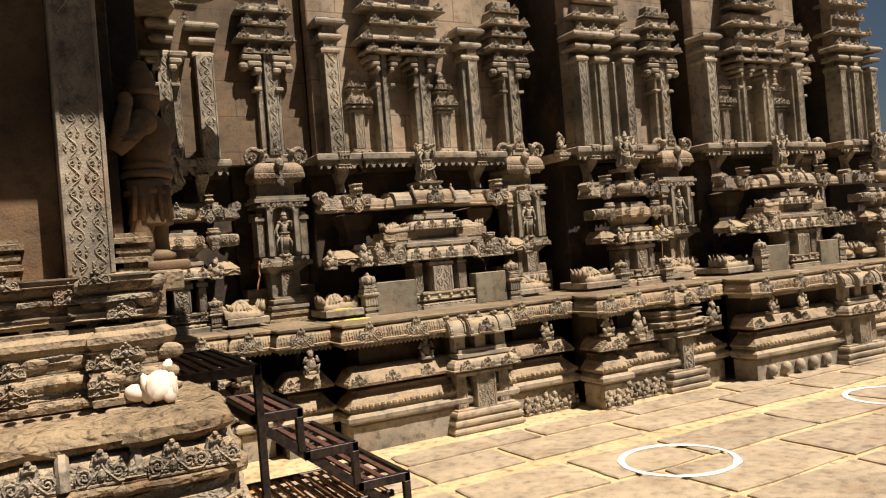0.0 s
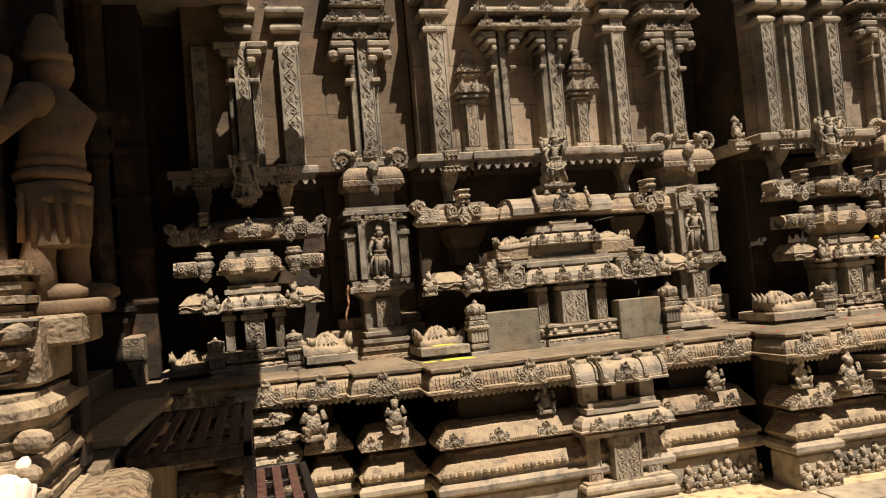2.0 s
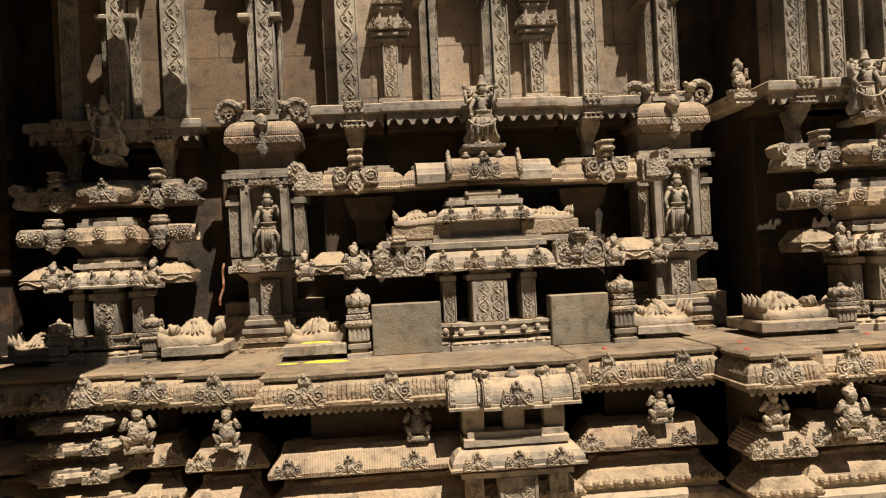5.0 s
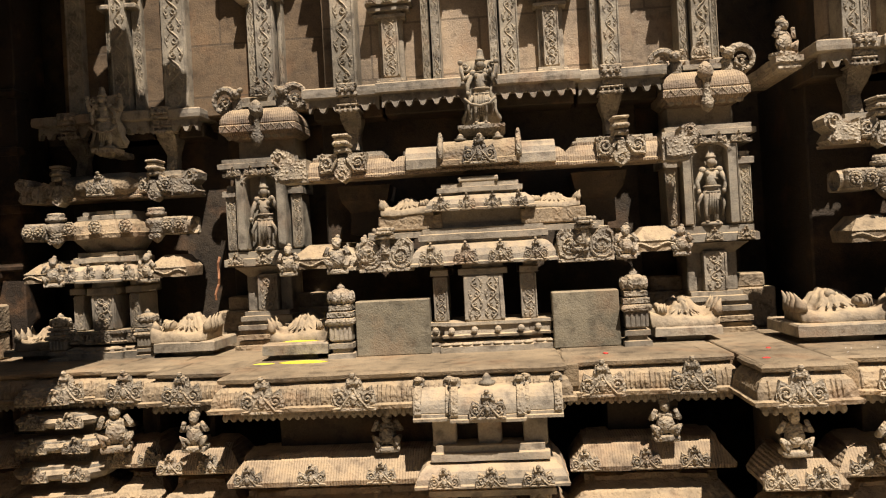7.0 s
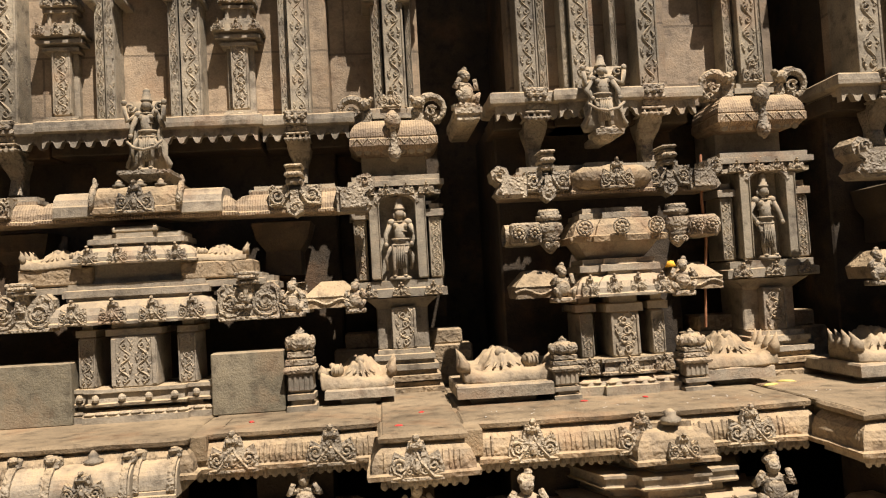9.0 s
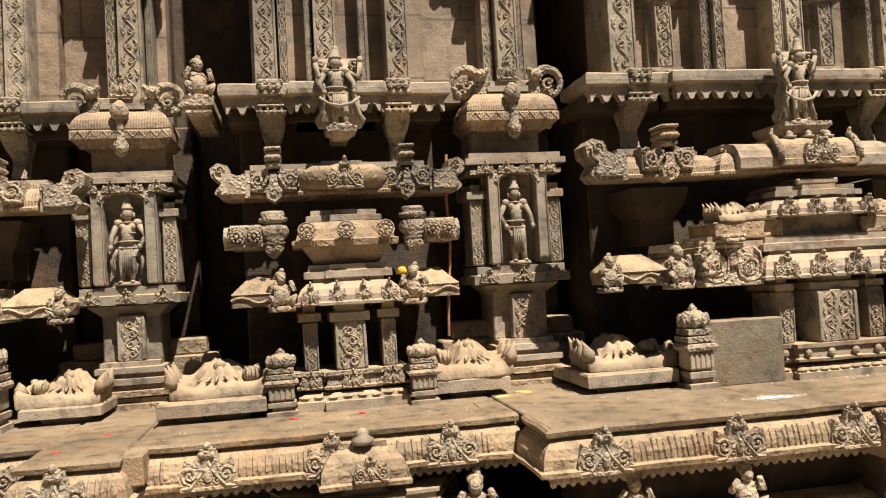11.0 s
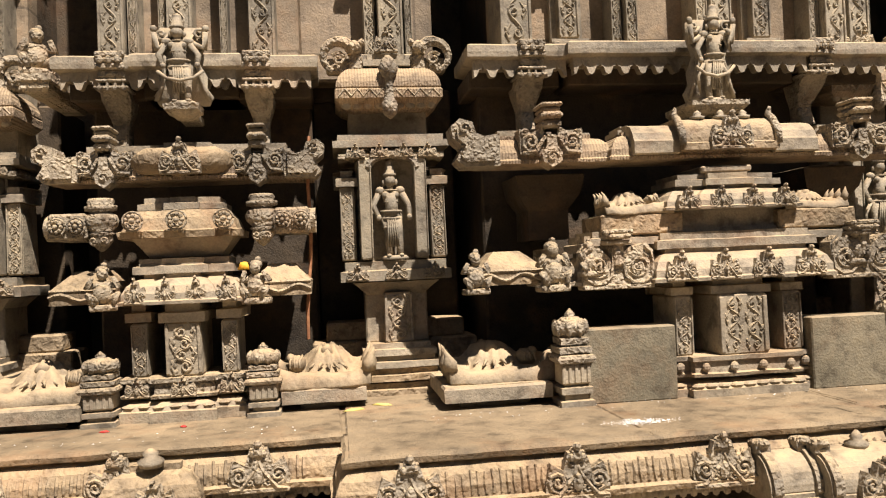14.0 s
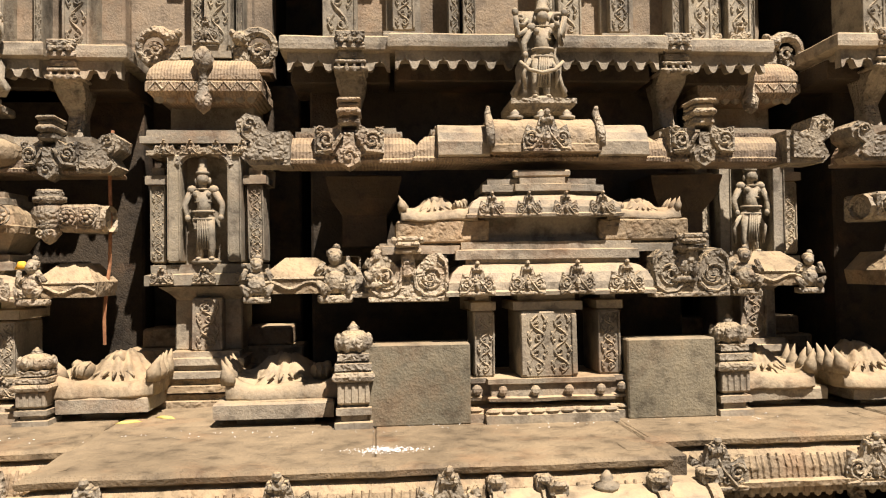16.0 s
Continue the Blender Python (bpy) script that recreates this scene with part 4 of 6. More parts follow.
pier(3.07, 5.63, 0.62)
pier(7.32, 5.17, 0.62)
t2 = thing("plinth_pier", (5.22, 5.55, 0), "slim dark carved stone pier below the small shrine", "pier", "plinth piers")
for z, s in ((0, 0.25), (0.065, 0.23), (0.13, 0.21)):
    part("foot_moulding", Geo().block(-s, s, -0.03, 0.3, lift(ROLL, z)), M_STONE, t2)
for x0, x1 in ((-0.17, -0.08), (-0.05, 0.09), (0.12, 0.18)):
    part("pillar", pilaster(x0, x1, 0.0 if x0 > -0.1 and x1 < 0.1 else 0.05, 0.3, 0.19, 0.52), M_STONE, t2)
for z, s, yy, k in ((0.50, 0.28, -0.05, 0.8), (0.555, 0.20, 0.0, 0.7), (0.60, 0.31, -0.07, 0.8), (0.655, 0.22, -0.01, 0.7), (0.70, 0.26, -0.04, 0.8), (0.755, 0.15, 0.0, 0.7)):
    g = Geo().sweep([(-s - 0.1, 0.3), (-s, yy + 0.06), (-s * 0.55, yy + 0.05), (-s * 0.5, yy), (s * 0.5, yy), (s * 0.55, yy + 0.05), (s, yy + 0.06), (s + 0.1, 0.3)], lift(BAND, z, k))
    part("cornice", g.box(-s, s, yy + 0.08, 0.3, z, z + 0.068 * k), M_STONE, t2)
for x in (-0.22, 0.0, 0.22):
    part("crest", crest(0.09, 0.06), M_CARVE, t2, at=(x, -0.08 if x == 0 else -0.03, 0.605))
part("rolled_roof", Geo().block(-0.15, 0.15, -0.06, 0.28, lift(KAPOTA, 0.80, 1.2)), M_TAN, t2)
part("crest", crest(0.12, 0.1), M_CARVE, t2, at=(0.02, -0.075, 0.82))
part("finial", Geo().lathe(0, 0, [(0.035, 0), (0.042, 0.018), (0.022, 0.03), (0.026, 0.042), (0.006, 0.055)], 10), M_STONE, t2, at=(0.0, -0.01, 0.938), smooth=True)


# ---- pieces that stand on the ledge ----
def turret(h, w):
    """A miniature shrine tower: fluted drum, eaves, neck and dome."""

    def make():
        out = []
        k = h / 0.36
        g = Geo()
        for z, s, p in ((0, 1.0, STEP), (0.05, 0.92, STEP)):
            g.block(-w * s / 2, w * s / 2, -w * s / 2, w * s / 2, lift(p, z * k, 0.8 * k))
        out.append(("base", g.mesh("base", 0.002), M_STONE))
        g = Geo()
        g.box(-w * 0.42, w * 0.42, -w * 0.42, w * 0.42, 0.085 * k, 0.165 * k)
        for i in range(5):
            g.box(w * (-0.42 + 0.18 * i), w * (-0.31 + 0.18 * i), -w * 0.46, w * 0.3, 0.09 * k, 0.16 * k, 0.003)
        out.append(("drum", g.mesh("drum", 0.002), M_STONE))
        g = Geo()
        for z, s, p in ((0.16, 1.0, ROLL), (0.205, 0.96, STEP), (0.238, 0.84, STEP)):
            g.block(-w * s / 2, w * s / 2, -w * s / 2, w * s / 2, lift(p, z * k, 0.75 * k))
        out.append(("eave", g.mesh("eave", 0.002), M_CARVE))
        g = Geo()
        g.lathe(0, 0, [(w * 0.36, 0.27 * k), (w * 0.44, 0.276 * k), (w * 0.49, 0.295 * k), (w * 0.42, 0.322 * k), (w * 0.26, 0.338 * k), (w * 0.14, 0.342 * k), (w * 0.17, 0.35 * k), (w * 0.08, 0.362 * k), (0.003, 0.372 * k)], 10)
        for i in range(8):
            a = 6.28319 * i / 8 + 0.393
            g.ell((w * 0.43 * math.cos(a), w * 0.43 * math.sin(a), 0.298 * k), (w * 0.12, w * 0.12, 0.034 * k), 7, 5)
        out.append(("dome", g.mesh("dome", 0.002, True), M_CARVE))
        return out

    return cached(("turret", h, w), make)


def put_turret(x, y, z, h=0.36, w=0.13, group="turrets on the ledge", parent=None):
    if parent is None:
        t = thing("miniature_shrine", (x, y, z), "small carved stone shrine turret with a domed top on the ledge", "shrine", group)
        at = (0, 0, 0)
    else:
        t, at = parent, (x, y, z)
    for name, me, mat in turret(h, w):
        part(name if parent is None else "turret_" + name, me, mat, t, at=at)


def put_beast(x, y, z, w, h, ped, turn=0.0, size=(1, 1)):
    """A beast on its plain pedestal block; ped is (x0, x1, y0, y1, z1) round it."""
    b = new("pedestal", Geo().block(ped[0], ped[1], ped[2], ped[3], [(-0.08, z), (-0.07, z), (-0.065, z + 0.026), (0.0, z + 0.03), (0.0, ped[4] - 0.008), (-0.006, ped[4]), (-0.02, ped[4])]).mesh("pedestal", 0.003))
    b.data.materials.append(M_STONE)
    tagged(b, "plain stone pedestal block under a reclining beast", "pedestal", "beast pedestals")
    statue(beast(w, h), M_SMOOTH, (x, y, ped[4] - 0.004), "worn dusty stone guardian beast reclining on a pedestal", "reclining beasts").scale.x = -1 if turn else 1


# ---- niches ----
def niche(cx, y, no, post=True):
    """A statue niche on a short pillar, with side posts, lintel and a pot roof between two scroll monsters."""
    t = thing("statue_niche", (cx, y, 0), "dark carved stone niche on a pillar framing a standing statue", "niche", "statue niches")
    for z, s in ((0.985, 0.19), (1.045, 0.175), (1.10, 0.165), (1.15, 0.15)):
        part("step", Geo().block(-s, s, -0.04, 0.3, lift(STEP, z, 0.85)), M_TAN if z < 1.1 else M_STONE, t)
    part("stem_side", Geo().box(-0.13, 0.13, 0.05, 0.3, 1.2, 1.44), M_STONE, t)
    part("recess_block", Geo().box(-0.36, 0.36, 0.17, 0.4, 0.985, 1.20, 0.008).box(-0.30, 0.31, 0.19, 0.4, 1.20, 1.28, 0.008), M_TAN, t)
    part("stem", pilaster(-0.055, 0.065, 0.0, 0.2, 1.2, 1.41), M_STONE, t)
    part("corbel", Geo().block(-0.17, 0.17, 0.0, 0.3, [(-0.08, 1.40), (-0.05, 1.40), (-0.02, 1.43), (0.01, 1.455), (-0.05, 1.46)]), M_STONE, t)
    part("sill", Geo().block(-0.23, 0.23, -0.03, 0.3, lift(STEP, 1.46, 1.35)), M_GREY, t)
    for x in (-0.16, 0, 0.16):
        part("crest", crest(0.09, 0.07), M_CARVE, t, at=(x, -0.036, 1.466))
    for s in (-1, 1):
        part("side_post", pilaster(s * 0.19 - 0.032, s * 0.19 + 0.032, 0.03, 0.2, 1.55, 1.86), M_GREY, t)
        part("post_cap", Geo().block(s * 0.19 - 0.045, s * 0.19 + 0.045, 0.01, 0.2, lift(STEP, 1.86, 1.1)), M_STONE, t)
        part("jamb", pilaster(s * 0.115 - 0.026, s * 0.115 + 0.026, -0.025, 0.15, 1.55, 1.97, False), M_GREY, t)
    g = Geo()
    n = 10
    for i in range(n):
        a0, a1 = math.pi * i / n, math.pi * (i + 1) / n
        g.tube([(0.10 * math.cos(a0), -0.02, 1.93 + 0.055 * math.sin(a0)), (0.10 * math.cos(a1), -0.02, 1.93 + 0.055 * math.sin(a1))], 0.016, 5)
    part("arch", g, M_CARVE, t)
    part("niche_back", Geo().box(-0.15, 0.15, 0.07, 0.3, 1.5, 2.02), M_GREY, t, worn=0)
    part("lintel", Geo().block(-0.22, 0.22, -0.02, 0.3, lift(STEP, 1.97, 0.7)), M_CARVE, t)
    part("lintel_top", Geo().block(-0.24, 0.24, -0.035, 0.3, lift(STEP, 2.015, 0.9)), M_STONE, t)
    for x in (-0.15, -0.05, 0.05, 0.15):
        part("crest", crest(0.08, 0.06), M_CARVE, t, at=(x, -0.026, 1.972))
    # pot roof
    y1 = 0.04
    part("roof_stem", Geo().box(-0.17, 0.17, y1 + 0.1, 0.4, 2.06, 2.45), M_STONE, t, worn=0)
    g = Geo()
    n = 7
    prof = [(-0.2, 2.19), (-0.07, 2.185), (-0.02, 2.198), (0.0, 2.216), (0.008, 2.222), (0.008, 2.256), (0.0, 2.264)] + [(0.004 - 0.11 * (1 - math.cos(1.57 * i / n)), 2.27 + 0.1 * math.sin(1.57 * i / n)) for i in range(n + 1)] + [(-0.2, 2.372)]
    g.block(-0.215, 0.215, y1 - 0.06, 0.3, prof)
    part("pot_roof", g, M_PLEAT, t)
    g = Geo()
    beads(g, -0.2, 0.2, y1 - 0.03, 2.205, 0.024, 0.042, 1.1)
    part("bead_row", g, M_STONE, t, smooth=True)
    g = Geo()
    for k in range(16):
        xa = -0.21 + 0.42 * k / 16
        g.tube([(xa, y1 - 0.066, 2.228 + 0.03 * (k % 2)), (xa + 0.42 / 16, y1 - 0.066, 2.228 + 0.03 * ((k + 1) % 2))], 0.006, 4)
    part("zigzag", g, M_CARVE, t)
    g = Geo()
    g.lathe(0, y1 - 0.07, [(0.004, 2.13), (0.028, 2.15), (0.036, 2.19), (0.02, 2.22), (0.016, 2.30), (0.034, 2.315), (0.044, 2.345), (0.03, 2.375), (0.01, 2.395)], 9)
    part("pendant", g, M_CARVE, t, smooth=True)
    part("roof_cap", Geo().block(-0.1, 0.1, y1 - 0.01, 0.3, lift(STEP, 2.37, 0.9)), M_STONE, t)
    part("roof_crest", crest(0.1, 0.11), M_CARVE, t, at=(0, y1 + 0.0, 2.43))
    part("scroll_monster", makara(0.21, 0.16), M_CARVE, t, at=(-0.185, y1 + 0.02, 2.345))
    part("scroll_monster", makara(0.21, 0.16), M_CARVE, t, at=(0.185, y1 + 0.02, 2.345), mirror=True)
    statue(figure(0.42, no), M_GREY, (cx, y + 0.005, 1.545), "slender crowned stone statue standing in a carved niche", "niche statues")
    # twin pilasters of the upper wall above the niche
    for x0, x1, yy in ((-0.085, -0.035, 0.15), (-0.025, 0.085, 0.11), (0.095, 0.125, 0.16)):
        part("upper_pilaster", pilaster(x0, x1, yy, 0.4, 2.43, 3.32), M_GREY, t)
    for s in (-1, 1):
        g = Geo()
        for k in range(3):
            g.box(min(s * 0.05, s * (0.12 + 0.05 * k)), max(s * 0.05, s * (0.12 + 0.05 * k)), 0.07, 0.35, 3.15 + 0.055 * k, 3.20 + 0.055 * k, 0.012)
        g.ell((s * 0.2, 0.12, 3.21), (0.045, 0.05, 0.045), 8, 5)
        g.box(min(s * 0.06, s * 0.13), max(s * 0.06, s * 0.13), 0.08, 0.35, 3.0, 3.03, 0.006)
        part("bracket_capital", g, M_STONE, t)
    for z, s in ((3.32, 0.2), (3.43, 0.26), (3.57, 0.2), (3.68, 0.24), (3.82, 0.15)):
        part("pavilion_tier", Geo().block(-s, s, 0.2 - s * 0.6, 0.4, lift(KAPOTA, z, 0.55)), M_CARVE, t)
        part("pavilion_neck", Geo().box(-s * 0.7, s * 0.7, 0.22 - s * 0.4, 0.4, z + 0.05, z + 0.13), M_STONE, t)
        for k in (-1, 0, 1):
            part("crest", crest(0.1, 0.09), M_CARVE, t, at=(k * s * 0.75, 0.2 - s * 0.6, z))
    return t


niche(1.82, 6.72, 1)
niche(4.26, 6.56, 3)
niche(6.05, 6.30, 2)
niche(8.27, 6.30, 5)


# ---- main eave pieces ----
def eave(t, x0, x1, y):
    """An eave slab: a flat fascia over an undercut, with a scalloped valance set back beneath it."""
    part("eave_slab", Geo().block(x0, x1, y, y + 0.35, [(-0.12, 2.318), (-0.035, 2.318), (-0.035, 2.342), (0.0, 2.348), (0.008, 2.352), (0.01, 2.372), (0.008, 2.398), (-0.004, 2.406), (-0.12, 2.412)]), M_STONE, t)
    # Soffit in the dark granite, adding painted shade under the eave.
    part("eave_soffit", Geo().box(x0 + 0.02, x1 - 0.02, y + 0.12, y + 0.45, 2.25, 2.33), M_RECESS_SHADE, t, worn=0)
    k = max(2, round((x1 - x0 - 0.04) / 0.072))
    step = (x1 - x0 - 0.04) / k
    cols = []
    for i in range(k):
        for a, z in ((0.0, 2.272), (0.14, 2.276), (0.3, 2.304), (0.42, 2.306), (0.5, 2.318), (0.58, 2.306), (0.7, 2.304), (0.86, 2.276)):
            cols.append((x0 + 0.02 + (i + a) * step, z))
    cols.append((x1 - 0.02, 2.272))
    vs = []
    for x, z in cols:
        vs += [(x, y + 0.022, 2.345), (x, y + 0.016, z), (x, y + 0.06, z + 0.004), (x, y + 0.06, 2.345)]
    m = len(cols)
    fs = [(i * 4 + a, i * 4 + a + 1, i * 4 + a + 5, i * 4 + a + 4) for i in range(m - 1) for a in range(3)] + [(0, 1, 2, 3), tuple((m - 1) * 4 + a for a in (3, 2, 1, 0))]
    part("valance", Geo().add(vs, fs), M_STONE, t, worn=0.002)


def console(t, x, y, z0, z1):
    """A bracket capital hung under the eave: a carved block on the fascia, two lips, a tapering body and a thin stem."""
    g = Geo()
    for z, w, h, o in ((2.348, 0.056, 0.026, 0.022), (2.376, 0.05, 0.016, 0.028), (2.394, 0.056, 0.026, 0.022)):
        g.box(-w, w, -o, 0.1, z, z + h, 0.005)
    for k in (-1, 0, 1):
        g.ell((k * 0.034, -0.028, 2.384), (0.013, 0.01, 0.016), 7, 4)
    part("eave_block", g, M_CARVE, t, at=(x, y, 0), worn=0.002)
    g = Geo()
    for z, w, h, o in ((2.318, 0.05, 0.028, 0.0), (2.30, 0.06, 0.012, 0.004), (2.272, 0.066, 0.012, 0.008)):
        g.box(-w, w, -o, 0.2, z, z + h, 0.004)
    for k in range(4):
        g.ell((-0.045 + 0.03 * k, -0.004, 2.274), (0.014, 0.012, 0.012), 7, 4)
        g.box(-0.05 + 0.03 * k, -0.04 + 0.03 * k, 0.0, 0.1, 2.284, 2.302, 0.002)
    rows = [(0.054, 2.272, 0.03), (0.058, 2.245, 0.055), (0.05, 2.21, 0.085), (0.038, 2.175, 0.115), (0.032, 2.15, 0.13), (0.032, z0 - 0.02, 0.10)]
    vs = [(s * w, yy, z) for w, z, f in rows for s, yy in ((-1, 0.2), (-1, f + 0.012), (-0.75, f), (0.75, f), (1, f + 0.012), (1, 0.2))]
    g.add(vs, [(r * 6 + a, r * 6 + a + 1, r * 6 + a + 7, r * 6 + a + 6) for r in range(len(rows) - 1) for a in range(5)])
    part("console", g, M_CARVE, t, at=(x, y, 0), worn=0.002)


def scroll_panels(t, x0, x1, y, z, h, k):
    for i in range(k):
        part("crest", crest(round((x1 - x0) / k * 0.7, 3), h), M_CARVE, t, at=(x0 + (x1 - x0) * (i + 0.5) / k, y, z))


def wing_roof(t, x0, x1, y, z):
    """A low hipped stone roof with a banded edge."""
    g = Geo()
    g.add([(x0, y, z), (x1, y, z), (x1, y, z + 0.055), (x0, y, z + 0.055), (x0 + 0.01, y + 0.25, z), (x1 - 0.01, y + 0.25, z), (x0 + (x1 - x0) * 0.3, y + 0.09, z + 0.125), (x0 + (x1 - x0) * 0.7, y + 0.09, z + 0.125), (x1, y + 0.25, z + 0.055), (x0, y + 0.25, z + 0.055), (x0 + (x1 - x0) * 0.3, y + 0.25, z + 0.125), (x0 + (x1 - x0) * 0.7, y + 0.25, z + 0.125)],
          [(0, 1, 2, 3), (3, 2, 7, 6), (0, 3, 9, 4), (1, 5, 8, 2), (3, 6, 10, 9), (2, 8, 11, 7), (6, 7, 11, 10), (0, 4, 5, 1), (4, 9, 10, 11, 8, 5)])
    part("wing_roof", g, M_TAN, t, worn=0.003)
    g = Geo()
    n = int((x1 - x0) / 0.02)
    g.tube([(x0 + (x1 - x0) * i / n, y - 0.003, z + 0.028 + 0.012 * math.sin(i * 0.9)) for i in range(n + 1)], 0.007, 4)
    g.tube([(x0, y, z + 0.052), (x1, y, z + 0.052)], 0.006, 4)
    part("wave_band", g, M_CARVE, t)


# ---- the large shrine bays ----
def large_bay(cx, Y, slab_r=(0.33, 0.65), tips=(-0.69, 0.72), label=""):
    t = thing("relief_shrine", (cx, Y, 0), label or "broad tiered stone shrine carved in relief on the temple wall", "shrine", "broad relief shrines")
    # footing
    for x0, x1, yy in ((-0.33, 0.34, 0.02), (-0.22, 0.23, -0.02)):
        g = Geo().block(x0, x1, yy, 0.3, lift(LOTUS_BASE, 0.985, 0.9))
        beads(g, x0, x1, yy + 0.012, 1.026, 0.027, 0.05, 0.38)
        part("lotus_foot", g, M_STONE, t)
        g = Geo().block(x0 + 0.01, x1 - 0.01, yy + 0.01, 0.3, lift(BAND, 1.058, 1.15))
        for k in range(4):
            xx = x0 + (x1 - x0) * (k + 0.5) / 4
            g.ell((xx, yy + 0.006, 1.094), (0.017, 0.012, 0.018), 8, 5)
        part("foot_roll", g, M_STONE, t)
    part("foot_neck", Geo().box(-0.27, 0.28, 0.06, 0.3, 1.02, 1.10), M_STONE, t, worn=0)
    part("side_slab", Geo().box(-0.64, -0.27, 0.0, 0.13, 0.985, 1.258, 0.005), M_SLAB, t, "smooth grey stone slab", worn=0.0015)
    part("side_slab", Geo().box(slab_r[0], slab_r[1], 0.0, 0.13, 0.985, 1.258, 0.005), M_SLAB, t, "smooth grey stone slab", worn=0.0015)
    part("middle_pillar", pilaster(-0.098, 0.098, 0.0, 0.25, 1.135, 1.36), M_STONE, t)
    part("side_pillar", pilaster(-0.25, -0.18, 0.045, 0.25, 1.135, 1.36), M_STONE, t)
    part("side_pillar", pilaster(0.18, 0.26, 0.045, 0.25, 1.135, 1.36), M_STONE, t)
    for x0, x1 in ((-0.26, -0.175), (-0.12, 0.12), (0.18, 0.27)):
        part("pillar_cap", Geo().block(x0, x1, 0.01 if x0 > -0.2 and x1 < 0.2 else 0.045, 0.25, lift(STEP, 1.362, 0.95)), M_STONE, t)
    # first cornice
    for x0, x1, yy, k in ((-0.62, -0.33, 0.03, 1), (-0.34, 0.36, -0.02, 4), (0.35, 0.66, 0.03, 2)):
        part("cornice", Geo().block(x0, x1, yy, 0.3, lift(KAPOTA, 1.415, 1.05)), M_STONE, t)
        if k < 3:
            part("volute_panel", volute(0.27, 0.215), M_CARVE, t, at=((x0 + x1) / 2, yy - 0.012, 1.405))
        else:
            scroll_panels(t, x0 + 0.01, x1 - 0.01, yy - 0.004, 1.42, 0.115, k)
        part("cornice_band", Geo().block(x0 + 0.03, x1 - 0.03, yy + 0.05, 0.3, lift(STEP, 1.538, 1.0)), M_STONE, t)
    part("cornice_band", Geo().block(-0.56, 0.58, 0.06, 0.3, lift(STEP, 1.56, 0.9)), M_STONE, t)
    wing_roof(t, -0.98, -0.72, 0.10, 1.43)
    wing_roof(t, 0.74, 1.0, 0.10, 1.43)
    part("cornice_end", Geo().block(-0.74, -0.62, 0.05, 0.3, lift(KAPOTA, 1.415, 1.2)), M_CARVE, t)
    part("cornice_end", Geo().block(0.64, 0.76, 0.05, 0.3, lift(KAPOTA, 1.415, 1.2)), M_CARVE, t)
    for x, s in ((-0.72, 1.0), (0.70, 0.9), (-0.58, 0.7), (0.48, 0.8), (-0.99, 0.85), (0.98, 0.8)):
        statue(dwarf(0.2), M_CARVE, (cx + x, Y + 0.02 if abs(x) < 0.9 else Y + 0.1, 1.40 if abs(x) > 0.6 else 1.45), "small crouching stone figure on the shrine cornice", "cornice attendants", 0.2 * (1 if x < 0 else -1), s)
    # second tier: stepped roof with sprawling beasts
    part("tier_neck", Geo().box(-0.24, 0.24, 0.1, 0.3, 1.57, 1.72), M_STONE, t, worn=0)
    part("tier_block", Geo().box(-0.51, -0.19, 0.06, 0.3, 1.597, 1.675, 0.006), M_TAN, t)
    part("tier_block", Geo().box(0.20, 0.52, 0.06, 0.3, 1.597, 1.675, 0.006), M_TAN, t)
    for x0, x1, yy in ((-0.26, 0.27, 0.035), (-0.15, 0.15, 0.01)):
        part("roof_panel", Geo().block(x0, x1, yy, 0.3, lift(KAPOTA, 1.682, 0.78)), M_STONE, t)
        part("roof_step", Geo().block(x0 + 0.05, x1 - 0.05, yy + 0.04, 0.3, lift(STEP, 1.774, 0.8)), M_STONE, t)
    scroll_panels(t, -0.25, 0.26, 0.012, 1.684, 0.086, 4)
    part("roof_top", Geo().box(-0.1, 0.1, 0.07, 0.3, 1.824, 1.85), M_STONE, t)
    statue(beast(0.26, 0.125), M_SMOOTH, (cx - 0.36, Y + 0.13, 1.673), "sprawling stone beast beside a stepped shrine roof", "roof beasts")
    statue(beast(0.26, 0.11), M_SMOOTH, (cx + 0.36, Y + 0.13, 1.673), "sprawling stone beast beside a stepped shrine roof", "roof beasts").scale.x = -1
    # Inner brackets take the recess's shade as their colour.
    part("inner_bracket", Geo().block(0.5, 0.75, 0.34, 0.6, [(-0.08, 1.6), (-0.04, 1.6), (-0.04, 1.72), (0.0, 1.78), (0.02, 1.86), (-0.08, 1.88)]), M_RECESS_SHADE, t)
    part("inner_bracket", Geo().block(-0.75, -0.5, 0.34, 0.6, [(-0.08, 1.6), (-0.04, 1.6), (-0.04, 1.72), (0.0, 1.78), (0.02, 1.86), (-0.08, 1.88)]), M_RECESS_SHADE, t)
    # third cornice with a barrel roof in the middle
    for x0, x1, yy, m in ((-0.93, -0.42, 0.15, M_PLEAT), (-0.44, 0.45, 0.11, M_PLEAT), (0.43, 0.98, 0.15, M_PLEAT)):
        part("upper_cornice", Geo().block(x0, x1, yy, 0.35, lift(KAPOTA, 1.885, 1.0)), m, t)
        part("upper_fillet", Geo().block(x0 + 0.06, x1 - 0.06, yy + 0.09, 0.35, lift(STEP, 1.995, 0.6)), M_STONE, t)
    for x0, x1 in ((-0.36, -0.18), (0.21, 0.39)):
        g = Geo().sweep([(x0, 0.085), (x1, 0.085)], [(-0.22, 1.90), (0.0, 1.90), (0.006, 1.905), (0.006, 1.95), (0.0, 1.958), (-0.012, 1.985), (-0.04, 2.012), (-0.09, 2.025), (-0.22, 2.03)])
